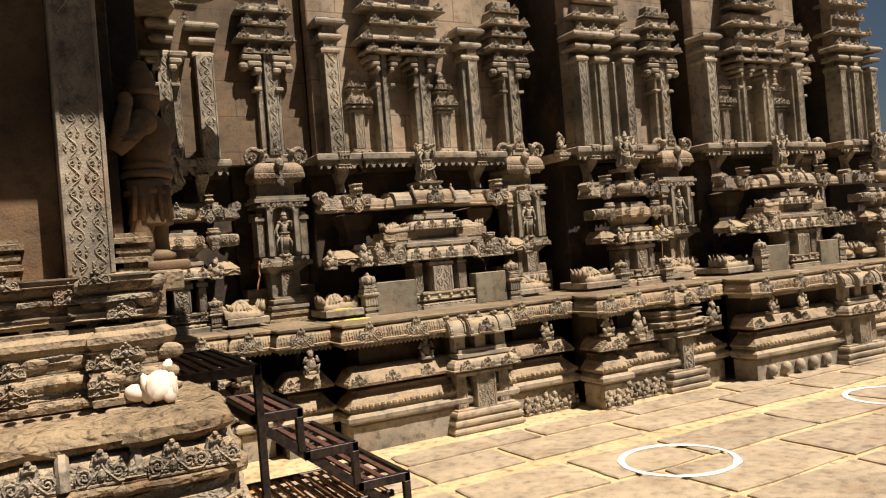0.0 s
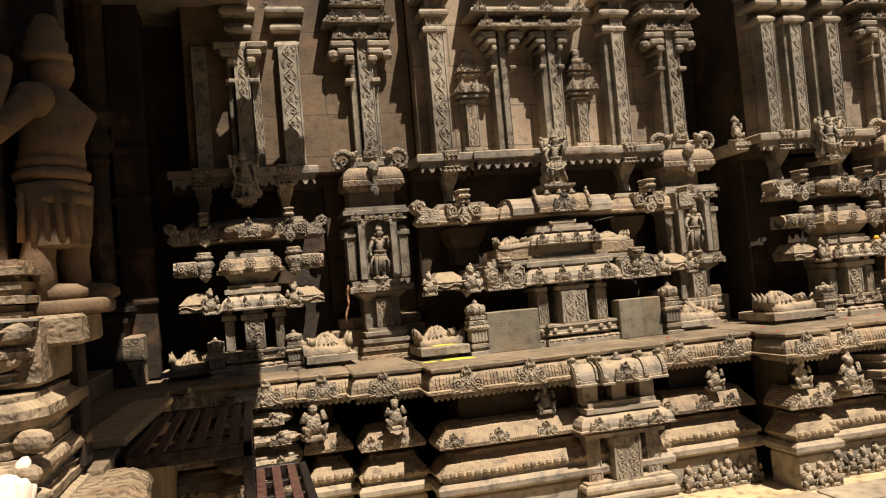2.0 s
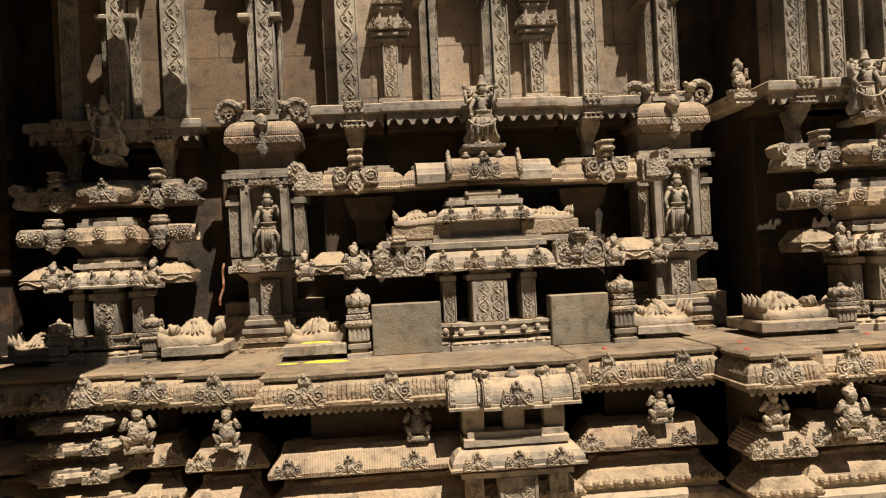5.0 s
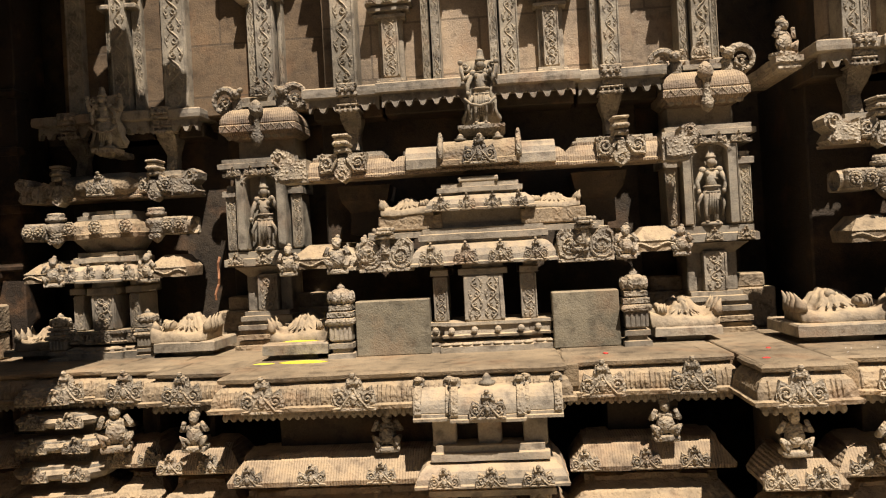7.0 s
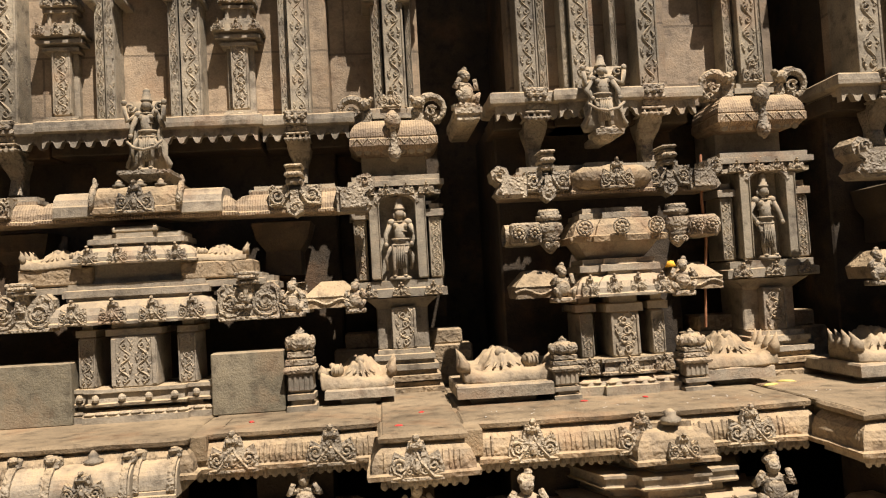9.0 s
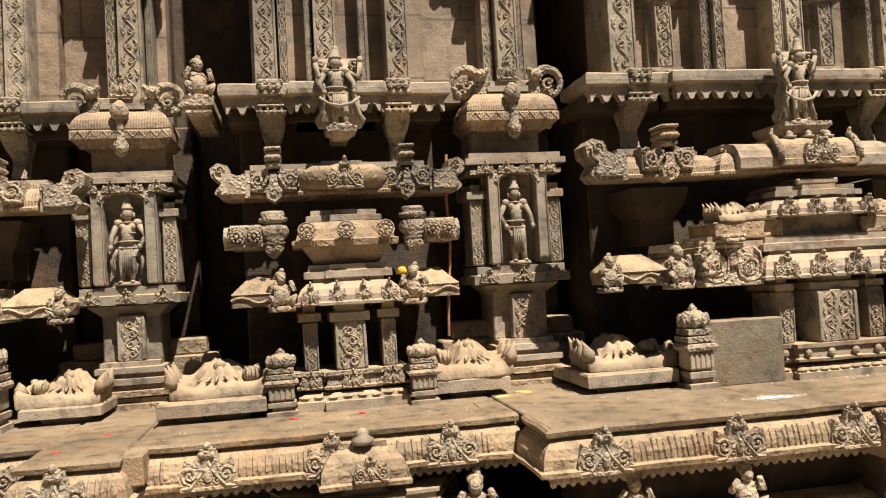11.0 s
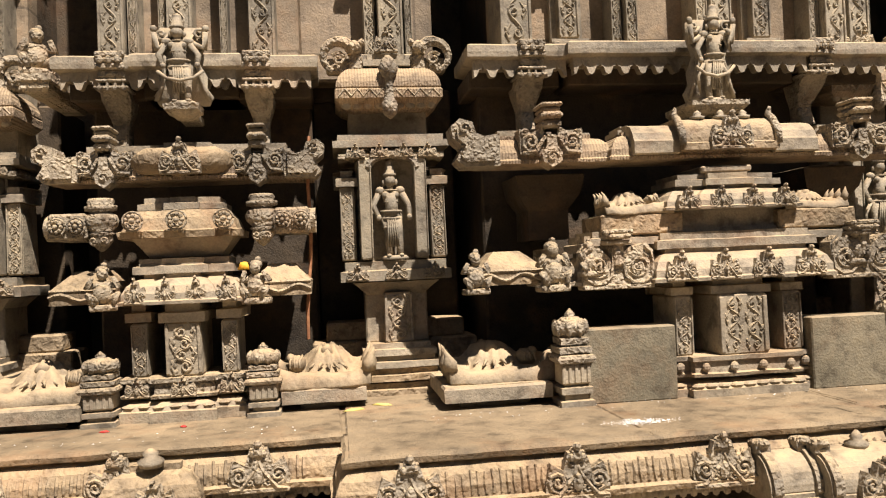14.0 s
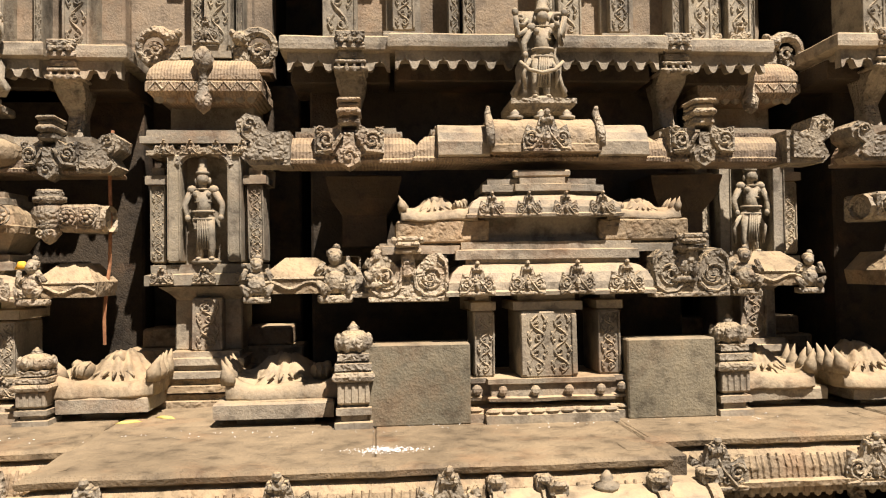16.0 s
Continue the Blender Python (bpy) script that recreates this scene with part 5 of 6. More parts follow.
        part("ribbed_roof", g, M_STONE, t)
    n = 9
    g = Geo().sweep([(-0.18, 0.06), (0.21, 0.06)], [(-0.24, 1.91), (0.012, 1.91), (0.012, 1.935)] + [(-0.085 * (1 - math.cos(1.57 * i / n)), 1.94 + 0.10 * math.sin(1.57 * i / n)) for i in range(n + 1)] + [(-0.24, 2.04)])
    part("barrel_roof", g, M_TAN, t)
    for x in (-0.18, 0.21):
        part("roof_horn", Geo().tube([(0, -0.008, 0), (0, -0.004, 0.05), (0, 0.03, 0.10), (0, 0.06, 0.125), (0, 0.045, 0.15)], [0.014, 0.016, 0.015, 0.014, 0.006], 6), M_CARVE, t, at=(x, 0.06, 1.93), smooth=True)
    for x in (-0.08, 0.015, 0.11):
        part("finial", Geo().lathe(0, 0, [(0.026, 0), (0.03, 0.01), (0.014, 0.016), (0.017, 0.024), (0.004, 0.036)], 8), M_STONE, t, at=(x, 0.13, 2.038), smooth=True)
    part("crest", crest(0.17, 0.15), M_CARVE, t, at=(0.015, 0.045, 1.91))
    for x in tips:
        part("lotus_bracket", pendant(0.24, 0.25), M_CARVE, t, at=(x, 0.16, 1.86))
        console(t, x, 0.355 if abs(x) > 0.53 else 0.315, 2.09, 2.32)
    for x, m in ((-0.96, False), (1.0, True)):
        part("corner_monster", horn_end(0.17, 0.18), M_CARVE, t, at=(x, 0.15, 1.875), mirror=m)
    # main eave, with a statue standing before it
    for x0, x1, yy in ((-0.93, -0.5, 0.36), (-0.52, 0.55, 0.32), (0.53, 1.0, 0.36)):
        eave(t, x0, x1, yy)
    statue(figure(0.40, 1, True), M_GREY, (cx + 0.03, Y + 0.2, 2.115), "stone statue with a flared backdrop standing before the eave", "eave statues")
    part("statue_bracket", Geo().block(-0.09, 0.15, 0.14, 0.4, [(-0.06, 2.06), (-0.03, 2.07), (0.0, 2.1), (0.0, 2.118), (-0.06, 2.12)]), M_CARVE, t)
    # upper wall: pilasters and small tower reliefs
    for x0, x1, yy in ((-0.78, -0.645, 0.43), (-0.28, -0.235, 0.47), (-0.225, -0.175, 0.44), (0.09, 0.14, 0.44), (0.15, 0.25, 0.43), (0.64, 0.685, 0.47), (0.69, 0.79, 0.43)):
        part("upper_pilaster", pilaster(x0, x1, yy, 0.65, 2.41, 3.55), M_GREY, t)
    for x0, x1 in ((-0.8, -0.63), (0.62, 0.81)):
        for z, q in ((3.30, 0.0), (3.42, 0.02), (3.55, 0.05)):
            part("pilaster_ring", Geo().block(x0 - q, x1 + q, 0.42 - q, 0.65, lift(ROLL, z, 1.0)), M_STONE, t)
    for x in (-0.215, 0.17):
        for s in (-1, 1):
            g = Geo()
            for k in range(3):
                a, b = sorted((x + s * 0.05, x + s * (0.09 + 0.04 * k)))
                g.box(a, b, 0.37, 0.6, 3.15 + 0.05 * k, 3.195 + 0.05 * k, 0.012)
            a, b = sorted((x + s * 0.05, x + s * 0.10))
            g.box(a, b, 0.4, 0.6, 3.02, 3.05, 0.006)
            part("bracket_capital", g, M_STONE, t)
    for x in (-0.46, 0.43):
        part("tower_stem", pilaster(x - 0.045, x + 0.045, 0.5, 0.65, 2.47, 2.83), M_STONE, t)
        part("stem_side", Geo().box(x - 0.07, x + 0.07, 0.54, 0.65, 2.44, 2.83), M_STONE, t)
        g = Geo().block(x - 0.1, x + 0.1, 0.47, 0.65, lift(STEP, 2.41, 0.9))
        for k in (-1, 0, 1):
            g.box(x + k * 0.07 - 0.015, x + k * 0.07 + 0.015, 0.455, 0.6, 2.41, 2.445, 0.004)
        part("stem_foot", g, M_STONE, t)
        for z, q, k in ((2.80, 0.09, 0.6), (2.835, 0.115, 0.6), (2.87, 0.13, 0.7), (2.915, 0.095, 0.6), (3.0, 0.085, 0.5), (3.028, 0.095, 0.6), (3.065, 0.07, 0.5)):
            part("tower_eave", Geo().block(x - q, x + q, 0.56 - q * 0.8, 0.65, lift(STEP, z, k)), M_STONE, t)
        for q in (-0.09, 0, 0.09):
            part("crest", crest(0.06, 0.06), M_CARVE, t, at=(x + q, 0.452, 2.872))
            part("crest", crest(0.05, 0.05), M_CARVE, t, at=(x + q * 0.7, 0.48, 3.03))
        part("tower_body", Geo().box(x - 0.05, x + 0.05, 0.51, 0.65, 2.93, 3.01).box(x - 0.066, x - 0.045, 0.5, 0.65, 2.93, 3.005).box(x + 0.045, x + 0.066, 0.5, 0.65, 2.93, 3.005), M_STONE, t)
        part("tower_dome", Geo().lathe(x, 0.55, [(0.05, 3.08), (0.058, 3.10), (0.045, 3.12), (0.03, 3.13), (0.04, 3.155), (0.034, 3.185), (0.012, 3.205)], 9), M_CARVE, t, smooth=True)
    for z, s in ((3.32, 0.40), (3.42, 0.46), (3.58, 0.34), (3.72, 0.42), (3.95, 0.34), (4.1, 0.4), (4.3, 0.25)):
        part("pavilion_tier", Geo().block(-s, s, 0.5 - s * 0.4, 0.65, lift(KAPOTA, z, 0.55)), M_CARVE, t)
        part("pavilion_neck", Geo().box(-s * 0.8, s * 0.8, 0.56 - s * 0.3, 0.65, z + 0.05, z + 0.16), M_STONE, t)
        for k in (-1, -0.33, 0.33, 1):
            part("crest", crest(0.1, 0.09), M_CARVE, t, at=(k * s * 0.85, 0.5 - s * 0.4, z))
    return t


large_bay(3.06, 6.20)
large_bay(7.30, 5.78, (0.27, 0.58), (-0.67, 0.61), "broad tiered stone shrine with sprawling beasts on its roofs")


# ---- the small shrine bays ----
def small_bay(cx, Y, eave_y=0.26, tall=((-0.35, -0.25, 0.34), (-0.24, -0.2, 0.37), (-0.12, -0.09, 0.38), (-0.08, 0.02, 0.35), (0.13, 0.16, 0.38), (0.25, 0.36, 0.34)), rings=((-0.37, -0.23), (0.23, 0.38), (-0.14, 0.04)), cap_at=None):
    t = thing("relief_shrine", (cx, Y, 0), "narrow tiered stone shrine carved in relief with rosettes and hanging vases", "shrine", "narrow relief shrines")
    for x0, x1, yy in ((-0.23, 0.23, 0.03), (-0.115, 0.12, 0.0)):
        g = Geo().block(x0, x1, yy - 0.02, 0.3, lift(LOTUS_BASE, 0.985, 1.2))
        beads(g, x0, x1, yy - 0.004, 1.042, 0.026, 0.055, 0.3)
        part("lotus_foot", g, M_STONE, t)
        g = Geo().block(x0, x1, yy + 0.01, 0.3, lift(BAND, 1.07, 1.1))
        part("foot_roll", g, M_CARVE, t)
    for x in (-0.17, 0, 0.17):
        part("crest", crest(0.09, 0.08), M_CARVE, t, at=(x, 0.005 if x == 0 else 0.035, 1.075))
    part("foot_neck", Geo().box(-0.18, 0.18, 0.07, 0.3, 1.03, 1.12), M_STONE, t, worn=0)
    part("middle_pillar", pilaster(-0.066, 0.066, 0.03, 0.3, 1.145, 1.345), M_STONE, t)
    for s in (-1, 1):
        part("side_pillar", pilaster(s * 0.165 - 0.03, s * 0.165 + 0.03, 0.07, 0.3, 1.145, 1.345), M_STONE, t)
        part("pillar_cap", Geo().block(s * 0.165 - 0.045, s * 0.165 + 0.045, 0.06, 0.3, lift(STEP, 1.35, 1.1)), M_STONE, t)
    part("pillar_cap", Geo().block(-0.085, 0.085, 0.02, 0.3, lift(STEP, 1.345, 1.2)), M_STONE, t)
    for x0, x1, yy in ((-0.21, 0.22, 0.01), (-0.12, 0.13, -0.015)):
        part("cornice", Geo().block(x0, x1, yy, 0.3, lift(KAPOTA, 1.415, 0.95)), M_STONE, t)
        part("cornice_band", Geo().block(x0 + 0.03, x1 - 0.03, yy + 0.05, 0.3, lift(STEP, 1.527, 0.95)), M_STONE, t)
    scroll_panels(t, -0.21, 0.22, -0.008, 1.42, 0.1, 4)
    wing_roof(t, -0.475, -0.24, 0.06, 1.425)
    wing_roof(t, 0.25, 0.475, 0.06, 1.425)
    for s in (-1, 1):
        statue(dwarf(0.2), M_CARVE, (cx + s * 0.275, Y + 0.02, 1.40), "small crouching stone figure on the shrine cornice", "cornice attendants", -0.3 * s, 0.9)
    # second tier with rosettes and vases
    part("tier_neck", Geo().block(-0.17, 0.18, 0.08, 0.3, [(-0.06, 1.585), (-0.04, 1.59), (-0.02, 1.62), (0.01, 1.66), (-0.06, 1.665)]), M_STONE, t)
    n = 6
    for x0, x1, yy in ((-0.22, 0.22, 0.03), (-0.12, 0.13, 0.005)):
        part("tier_roof", Geo().block(x0, x1, yy, 0.3, [(-0.12, 1.66), (0.0, 1.66), (0.004, 1.685), (-0.012, 1.69), (-0.03, 1.735), (-0.055, 1.765), (-0.12, 1.77)]), M_TAN, t)
        part("tier_step", Geo().block(x0 + 0.06, x1 - 0.06, yy + 0.06, 0.3, lift(STEP, 1.768, 0.8)), M_STONE, t)
    for x in (-0.16, 0, 0.165):
        part("rosette", rosette(0.036), M_CARVE, t, at=(x, 0.005 if abs(x) > 0.1 else -0.018, 1.722))
    for s in (-1, 1):
        g = Geo()
        m = 10
        for i in range(m):
            a0, a1 = 6.28319 * i / m, 6.28319 * (i + 1) / m
            g.add([(s * 0.33, 0.16 + 0.07 * math.cos(a0), 1.715 + 0.05 * math.sin(a0)), (s * 0.33, 0.16 + 0.07 * math.cos(a1), 1.715 + 0.05 * math.sin(a1)), (s * 0.5, 0.16 + 0.07 * math.cos(a1), 1.715 + 0.05 * math.sin(a1)), (s * 0.5, 0.16 + 0.07 * math.cos(a0), 1.715 + 0.05 * math.sin(a0))], [(0, 1, 2, 3)])
        g.box(min(s * 0.34, s * 0.48), max(s * 0.34, s * 0.48), 0.075, 0.3, 1.665, 1.765, 0.01)
        part("barrel_end", g, M_CARVE, t)
        for k in (0.375, 0.445):
            part("rosette", rosette(0.032), M_CARVE, t, at=(s * k, 0.065, 1.715))
        part("hanging_vase", urn(0.13, 0.2), M_CARVE, t, at=(s * 0.297, 0.11, 1.62))
    # third cornice
    for x0, x1, yy in ((-0.49, 0.49, 0.17), (-0.18, 0.2, 0.11)):
        part("upper_cornice", Geo().block(x0, x1, yy, 0.35, lift(KAPOTA, 1.885, 1.0)), M_PLEAT, t)
        part("upper_fillet", Geo().block(x0 + 0.08, x1 - 0.08, yy + 0.08, 0.35, lift(STEP, 1.99, 0.9)), M_STONE, t)
    g = Geo()
    g.tube([(-0.17, 0.14, 1.95), (-0.12, 0.11, 1.955), (-0.05, 0.09, 1.955), (0, 0.085, 1.955), (0.06, 0.09, 1.955), (0.13, 0.11, 1.955), (0.18, 0.14, 1.95)], [0.035, 0.055, 0.05, 0.06, 0.05, 0.055, 0.035], 10)
    part("gourd", g, M_TAN, t, smooth=True)
    part("crest", crest(0.15, 0.14), M_CARVE, t, at=(0.01, 0.035, 1.9))
    for s in (-1, 1):
        part("lotus_bracket", pendant(0.2, 0.24), M_CARVE, t, at=(s * 0.285, 0.16, 1.855))
        console(t, s * 0.285, eave_y, 2.08, 2.32)
        part("corner_monster", horn_end(0.15, 0.15), M_CARVE, t, at=(s * 0.46, 0.17, 1.885), mirror=s > 0)
    for x0, x1, yy in ((-0.5, 0.52, eave_y), (-0.2, 0.22, eave_y - 0.03)):
        eave(t, x0, x1, yy)
    statue(figure(0.36, 2, True), M_GREY, (cx + 0.01, Y + 0.14, 2.175), "stone statue with a flared backdrop standing before the eave", "eave statues").scale.x = 1.18
    part("statue_bracket", Geo().block(-0.055, 0.075, 0.09, 0.22, [(-0.045, 2.13), (-0.03, 2.135), (-0.012, 2.148), (0.0, 2.152), (0.004, 2.175), (-0.05, 2.18)]).box(-0.03, 0.05, 0.2, 0.4, 2.14, 2.175), M_CARVE, t)
    for x0, x1, yy in tall:
        part("upper_pilaster", pilaster(x0, x1, yy, 0.55, 2.41, 3.3), M_GREY, t)
    if cap_at is not None:
        for s in (-1, 1):
            g = Geo()
            for k in range(3):
                a, b = sorted((cap_at + s * 0.04, cap_at + s * (0.10 + 0.045 * k)))
                g.box(a, b, 0.24, 0.4, 3.15 + 0.055 * k, 3.20 + 0.055 * k, 0.012)
            a, b = sorted((cap_at + s * 0.05, cap_at + s * 0.12))
            g.box(a, b, 0.27, 0.4, 3.02, 3.05, 0.006)
            part("bracket_capital", g, M_STONE, t)
    for x0, x1 in rings:
        for z, q in ((3.28, 0.0), (3.4, 0.02), (3.52, 0.05)):
            part("pilaster_ring", Geo().block(x0 - q, x1 + q, 0.33 - q, 0.55, lift(ROLL, z, 1.0)), M_STONE, t)
    for z, s in ((3.6, 0.3), (3.74, 0.36), (3.92, 0.28), (4.1, 0.33), (4.3, 0.2)):
        part("pavilion_tier", Geo().block(-s, s, 0.5 - s * 0.4, 0.65, lift(KAPOTA, z, 0.55)), M_CARVE, t)
        part("pavilion_neck", Geo().box(-s * 0.8, s * 0.8, 0.56 - s * 0.3, 0.65, z + 0.05, z + 0.16), M_STONE, t)
        for k in (-1, -0.33, 0.33, 1):
            part("crest", crest(0.1, 0.09), M_CARVE, t, at=(k * s * 0.85, 0.5 - s * 0.4, z))
    return t


small_bay(0.92, 6.56, 0.26, ((-0.06, -0.025, 0.34), (-0.012, 0.095, 0.29), (0.108, 0.167, 0.335), (0.303, 0.448, 0.29), (-0.3, -0.2, 0.32)), ((0.29, 0.46), (-0.03, 0.11)), 0.042)
small_bay(5.23, 6.02)
small_bay(9.02, 5.78)

# turrets and beasts along the ledge
for x, y, w in ((2.35, 6.22, 0.13), (3.785, 6.22, 0.13), (4.94, 6.04, 0.12), (5.52, 6.04, 0.12), (0.66, 6.6, 0.11), (1.17, 6.6, 0.11), (6.64, 5.81, 0.125), (7.95, 5.83, 0.12), (8.73, 5.8, 0.12)):
    put_turret(x, y, 0.985, 0.36 if w > 0.125 else (0.34 if x > 6 else 0.26), w)
put_beast(2.12, 6.36, 0.985, 0.31, 0.17, (1.95, 2.28, 6.17, 6.55, 1.07))
put_beast(4.03, 6.36, 0.985, 0.33, 0.18, (3.88, 4.2, 6.24, 6.55, 1.06), 3.14)
put_beast(4.70, 6.16, 0.985, 0.40, 0.19, (4.46, 4.88, 5.98, 6.4, 1.07))
put_beast(5.74, 6.16, 0.985, 0.36, 0.2, (5.58, 5.9, 6.04, 6.4, 1.07), 3.14)
put_beast(6.40, 6.0, 0.985, 0.40, 0.19, (6.17, 6.57, 5.83, 6.3, 1.07))
put_beast(8.15, 6.0, 0.985, 0.3, 0.19, (8.02, 8.35, 5.9, 6.3, 1.06), 3.14)
put_beast(8.55, 5.95, 0.985, 0.36, 0.2, (8.42, 8.72, 5.85, 6.3, 1.06))
put_beast(0.5, 6.72, 0.985, 0.26, 0.17, (0.3, 0.62, 6.62, 6.9, 1.05))
put_beast(1.38, 6.62, 0.985, 0.32, 0.19, (1.24, 1.58, 6.5, 6.85, 1.07), 3.14)
# a seated figure on a corner bracket beside each recess
for x, y in ((4.62, 6.42),):
    part("corner_bracket", Geo().block(x - 0.05, x + 0.06, y - 0.05, y + 0.45, [(-0.05, 2.285), (-0.012, 2.285), (0.0, 2.3), (0.0, 2.325), (0.01, 2.33), (0.01, 2.36), (-0.05, 2.365)]), M_CARVE, wall)
statue(dwarf(0.2), M_CARVE, (4.62, 6.43, 2.36), "small seated stone figure at the eave's corner", "eave attendants", 0.5, 1.1)

# litter of worship on the ledge
M_YELLOW = plain("turmeric_powder", (0.75, 0.62, 0.02), (0.9, 0.78, 0.06), 0.9, 0, 60)
M_RED = plain("red_petal", (0.45, 0.02, 0.02), (0.7, 0.05, 0.03), 0.7, 0, 60)
M_LEAF = plain("dry_leaf", (0.42, 0.33, 0.08), (0.62, 0.52, 0.16), 0.7, 0, 40)


def patch(name, x, y, z, rx, ry, mat, label, group="", h=0.006, turn=0.0, seed=0):
    """A thin irregular heap, petal or leaf lying flat."""
    g, n = Geo(), 18
    vs = [(0, 0, h)]
    for k, zz in ((0.55, h * 0.9), (1.0, 0.0)):
        for i in range(n):
            a = 6.28319 * i / n
            q = k * (1 + 0.35 * noise.noise((math.cos(a) * 1.7, math.sin(a) * 1.7, seed + x * 9)))
            vs.append((q * rx * math.cos(a), q * ry * math.sin(a), zz))
    fs = [(0, 1 + i, 1 + (i + 1) % n) for i in range(n)] + [(1 + i, 1 + n + i, 1 + n + (i + 1) % n, 1 + (i + 1) % n) for i in range(n)] + [tuple(1 + n + i for i in range(n))[::-1]]
    ob = new(name, g.add(vs, fs).mesh(name, 0, True))
    ob.data.materials.append(mat)
    ob.location, ob.rotation_euler.z = (x, y, z), turn
    return tagged(ob, label, name.replace("_", " "), group)


patch("powder_heap", 2.17, 6.10, 0.986, 0.12, 0.05, M_YELLOW, "bright yellow turmeric powder spilt on the ledge", h=0.005)
patch("powder_heap", 1.98, 6.09, 0.986, 0.06, 0.02, M_YELLOW, "thin trail of yellow turmeric powder on the ledge", h=0.002, seed=3)
patch("powder_heap", 2.12, 6.25, 1.071, 0.09, 0.02, M_YELLOW, "yellow turmeric powder along a pedestal's edge", h=0.004, seed=5)
flakes, pick = Geo(), random.Random(5)
for k in range(420):
    if k < 300:
        x, y = pick.gauss(6.74, 0.05), pick.gauss(5.43, 0.02)
    else:
        x, y = pick.uniform(4.5, 8.3), pick.uniform(5.66, 5.8)
    q = pick.uniform(0.0008, 0.0032)
    flakes.add([(x - q, y - q * 0.6, 0.9895), (x + q, y - q * 0.4, 0.9895), (x + q * 0.6, y + q, 0.9895), (x - q * 0.7, y + q * 0.8, 0.9895), (x, y, 0.9915)], [(0, 1, 4), (1, 2, 4), (2, 3, 4), (3, 0, 4), (3, 2, 1, 0)])
ob = new("powder_specks", flakes.mesh("powder_specks", 0))
ob.data.materials.append(M_CHALK)
tagged(ob, "scattered white powder specks on the stone ledge", "powder", kind="stuff")
for i, (x, y, tn) in enumerate(((5.851, 5.99, 0.3), (5.957, 6.06, 2.7))):
    patch("fallen_leaf", x, y, 0.987, 0.045, 0.018, M_LEAF, "dry yellow leaf fallen on the stone ledge", "fallen leaves", 0.008, tn, i)
for i, (x, y) in enumerate(((4.985, 5.90), (4.3, 5.9), (5.25, 5.9), (4.2, 5.62), (4.72, 6.04), (3.6, 5.95))):
    patch("red_petal", x, y, 0.987 if i != 4 else 1.062, 0.018, 0.012, M_RED, "small red flower petal dropped on the stone", "flower petals", 0.004, i, i)
# rust-coloured cords hanging down the joints
M_CORD = plain("orange_cord", (0.20, 0.085, 0.04), (0.36, 0.17, 0.08), 0.8, 0, 40)
for x, y, z0, z1 in ((5.71, 6.24, 1.24, 2.06), (1.57, 6.66, 1.28, 1.52)):
    pts = [(0.005 * math.sin(5 * k) - 0.03 * (1 - k / 8) ** 2, 0.006 * math.cos(4 * k), (z1 - z0) * k / 8) for k in range(9)]
    ob = new("cord", Geo().tube(pts, 0.007, 6).mesh("cord", 0.001))
    ob.data.materials.append(M_CORD)
    ob.location = (x, y, z0)
    tagged(ob, "faded orange cord hanging beside the carved shrine", "cord", "hanging cords")
patch("marigold", 5.46, 6.06, 1.53, 0.025, 0.02, plain("marigold_petals", (0.7, 0.32, 0.02), (0.8, 0.5, 0.05), 0.8, 0, 80), "orange marigold offering lodged on the cornice", h=0.03, seed=11)


# ---- the gateway porch and its steps at the near end ----
porch = thing("porch", (0, 0, 0), "shaded stone gateway porch with carved columns beside the temple wall", "porch", kind="structure")
part("porch_floor", Geo().box(-3.2, 0.40, 3.95, 7.3, 0.0, 0.985), M_LEDGE, porch, worn=0)
part("floor_step", Geo().box(-3.2, 0.02, 4.15, 6.85, 0.985, 1.115, 0.01), M_LEDGE, porch, worn=0)
# Inner walls in the near-black stone, their shade partly painted.
part("near_wall", Geo().box(-3.2, -0.28, 3.72, 4.0, 1.0, 3.6), M_PORCH_SHADE, porch, worn=0)
part("back_wall", Geo().box(-3.4, -2.6, 3.9, 7.3, 0.9, 3.6), M_PORCH_SHADE, porch, worn=0)
part("far_wall", Geo().box(-3.2, 0.02, 6.95, 7.4, 0.9, 5.0), M_PORCH_SHADE, porch, worn=0)
# Unseen added slabs, sized to shade the landing, gateway and plinth end.
for x1, y0, y1 in ((1.60, 2.715, 5.227), (0.666, 5.227, 5.781)):
    part("porch_roof", Geo().box(-3.4, x1, y0, y1, 3.6, 3.85, 0.02), M_STONE, porch, worn=0)
# Another unseen slab, its edge cut to draw the shadow outline on the wall.
rim = [(-3.4, 5.781), (1.516, 5.781), (1.657, 6.215), (1.629, 6.31), (1.505, 6.358), (1.429, 6.31), (1.329, 6.31), (1.283, 6.382), (1.236, 6.453), (1.134, 6.477), (1.026, 6.421), (0.976, 6.453), (1.04, 6.62), (1.04, 7.4), (-3.4, 7.4)]
m = len(rim)
part("porch_roof", Geo().add([(x, y, 3.6) for x, y in rim] + [(x, y, 3.64) for x, y in rim], [tuple(range(m))[::-1], tuple(range(m, 2 * m))] + [(i, (i + 1) % m, m + (i + 1) % m, m + i) for i in range(m)]), M_STONE, porch, worn=0)
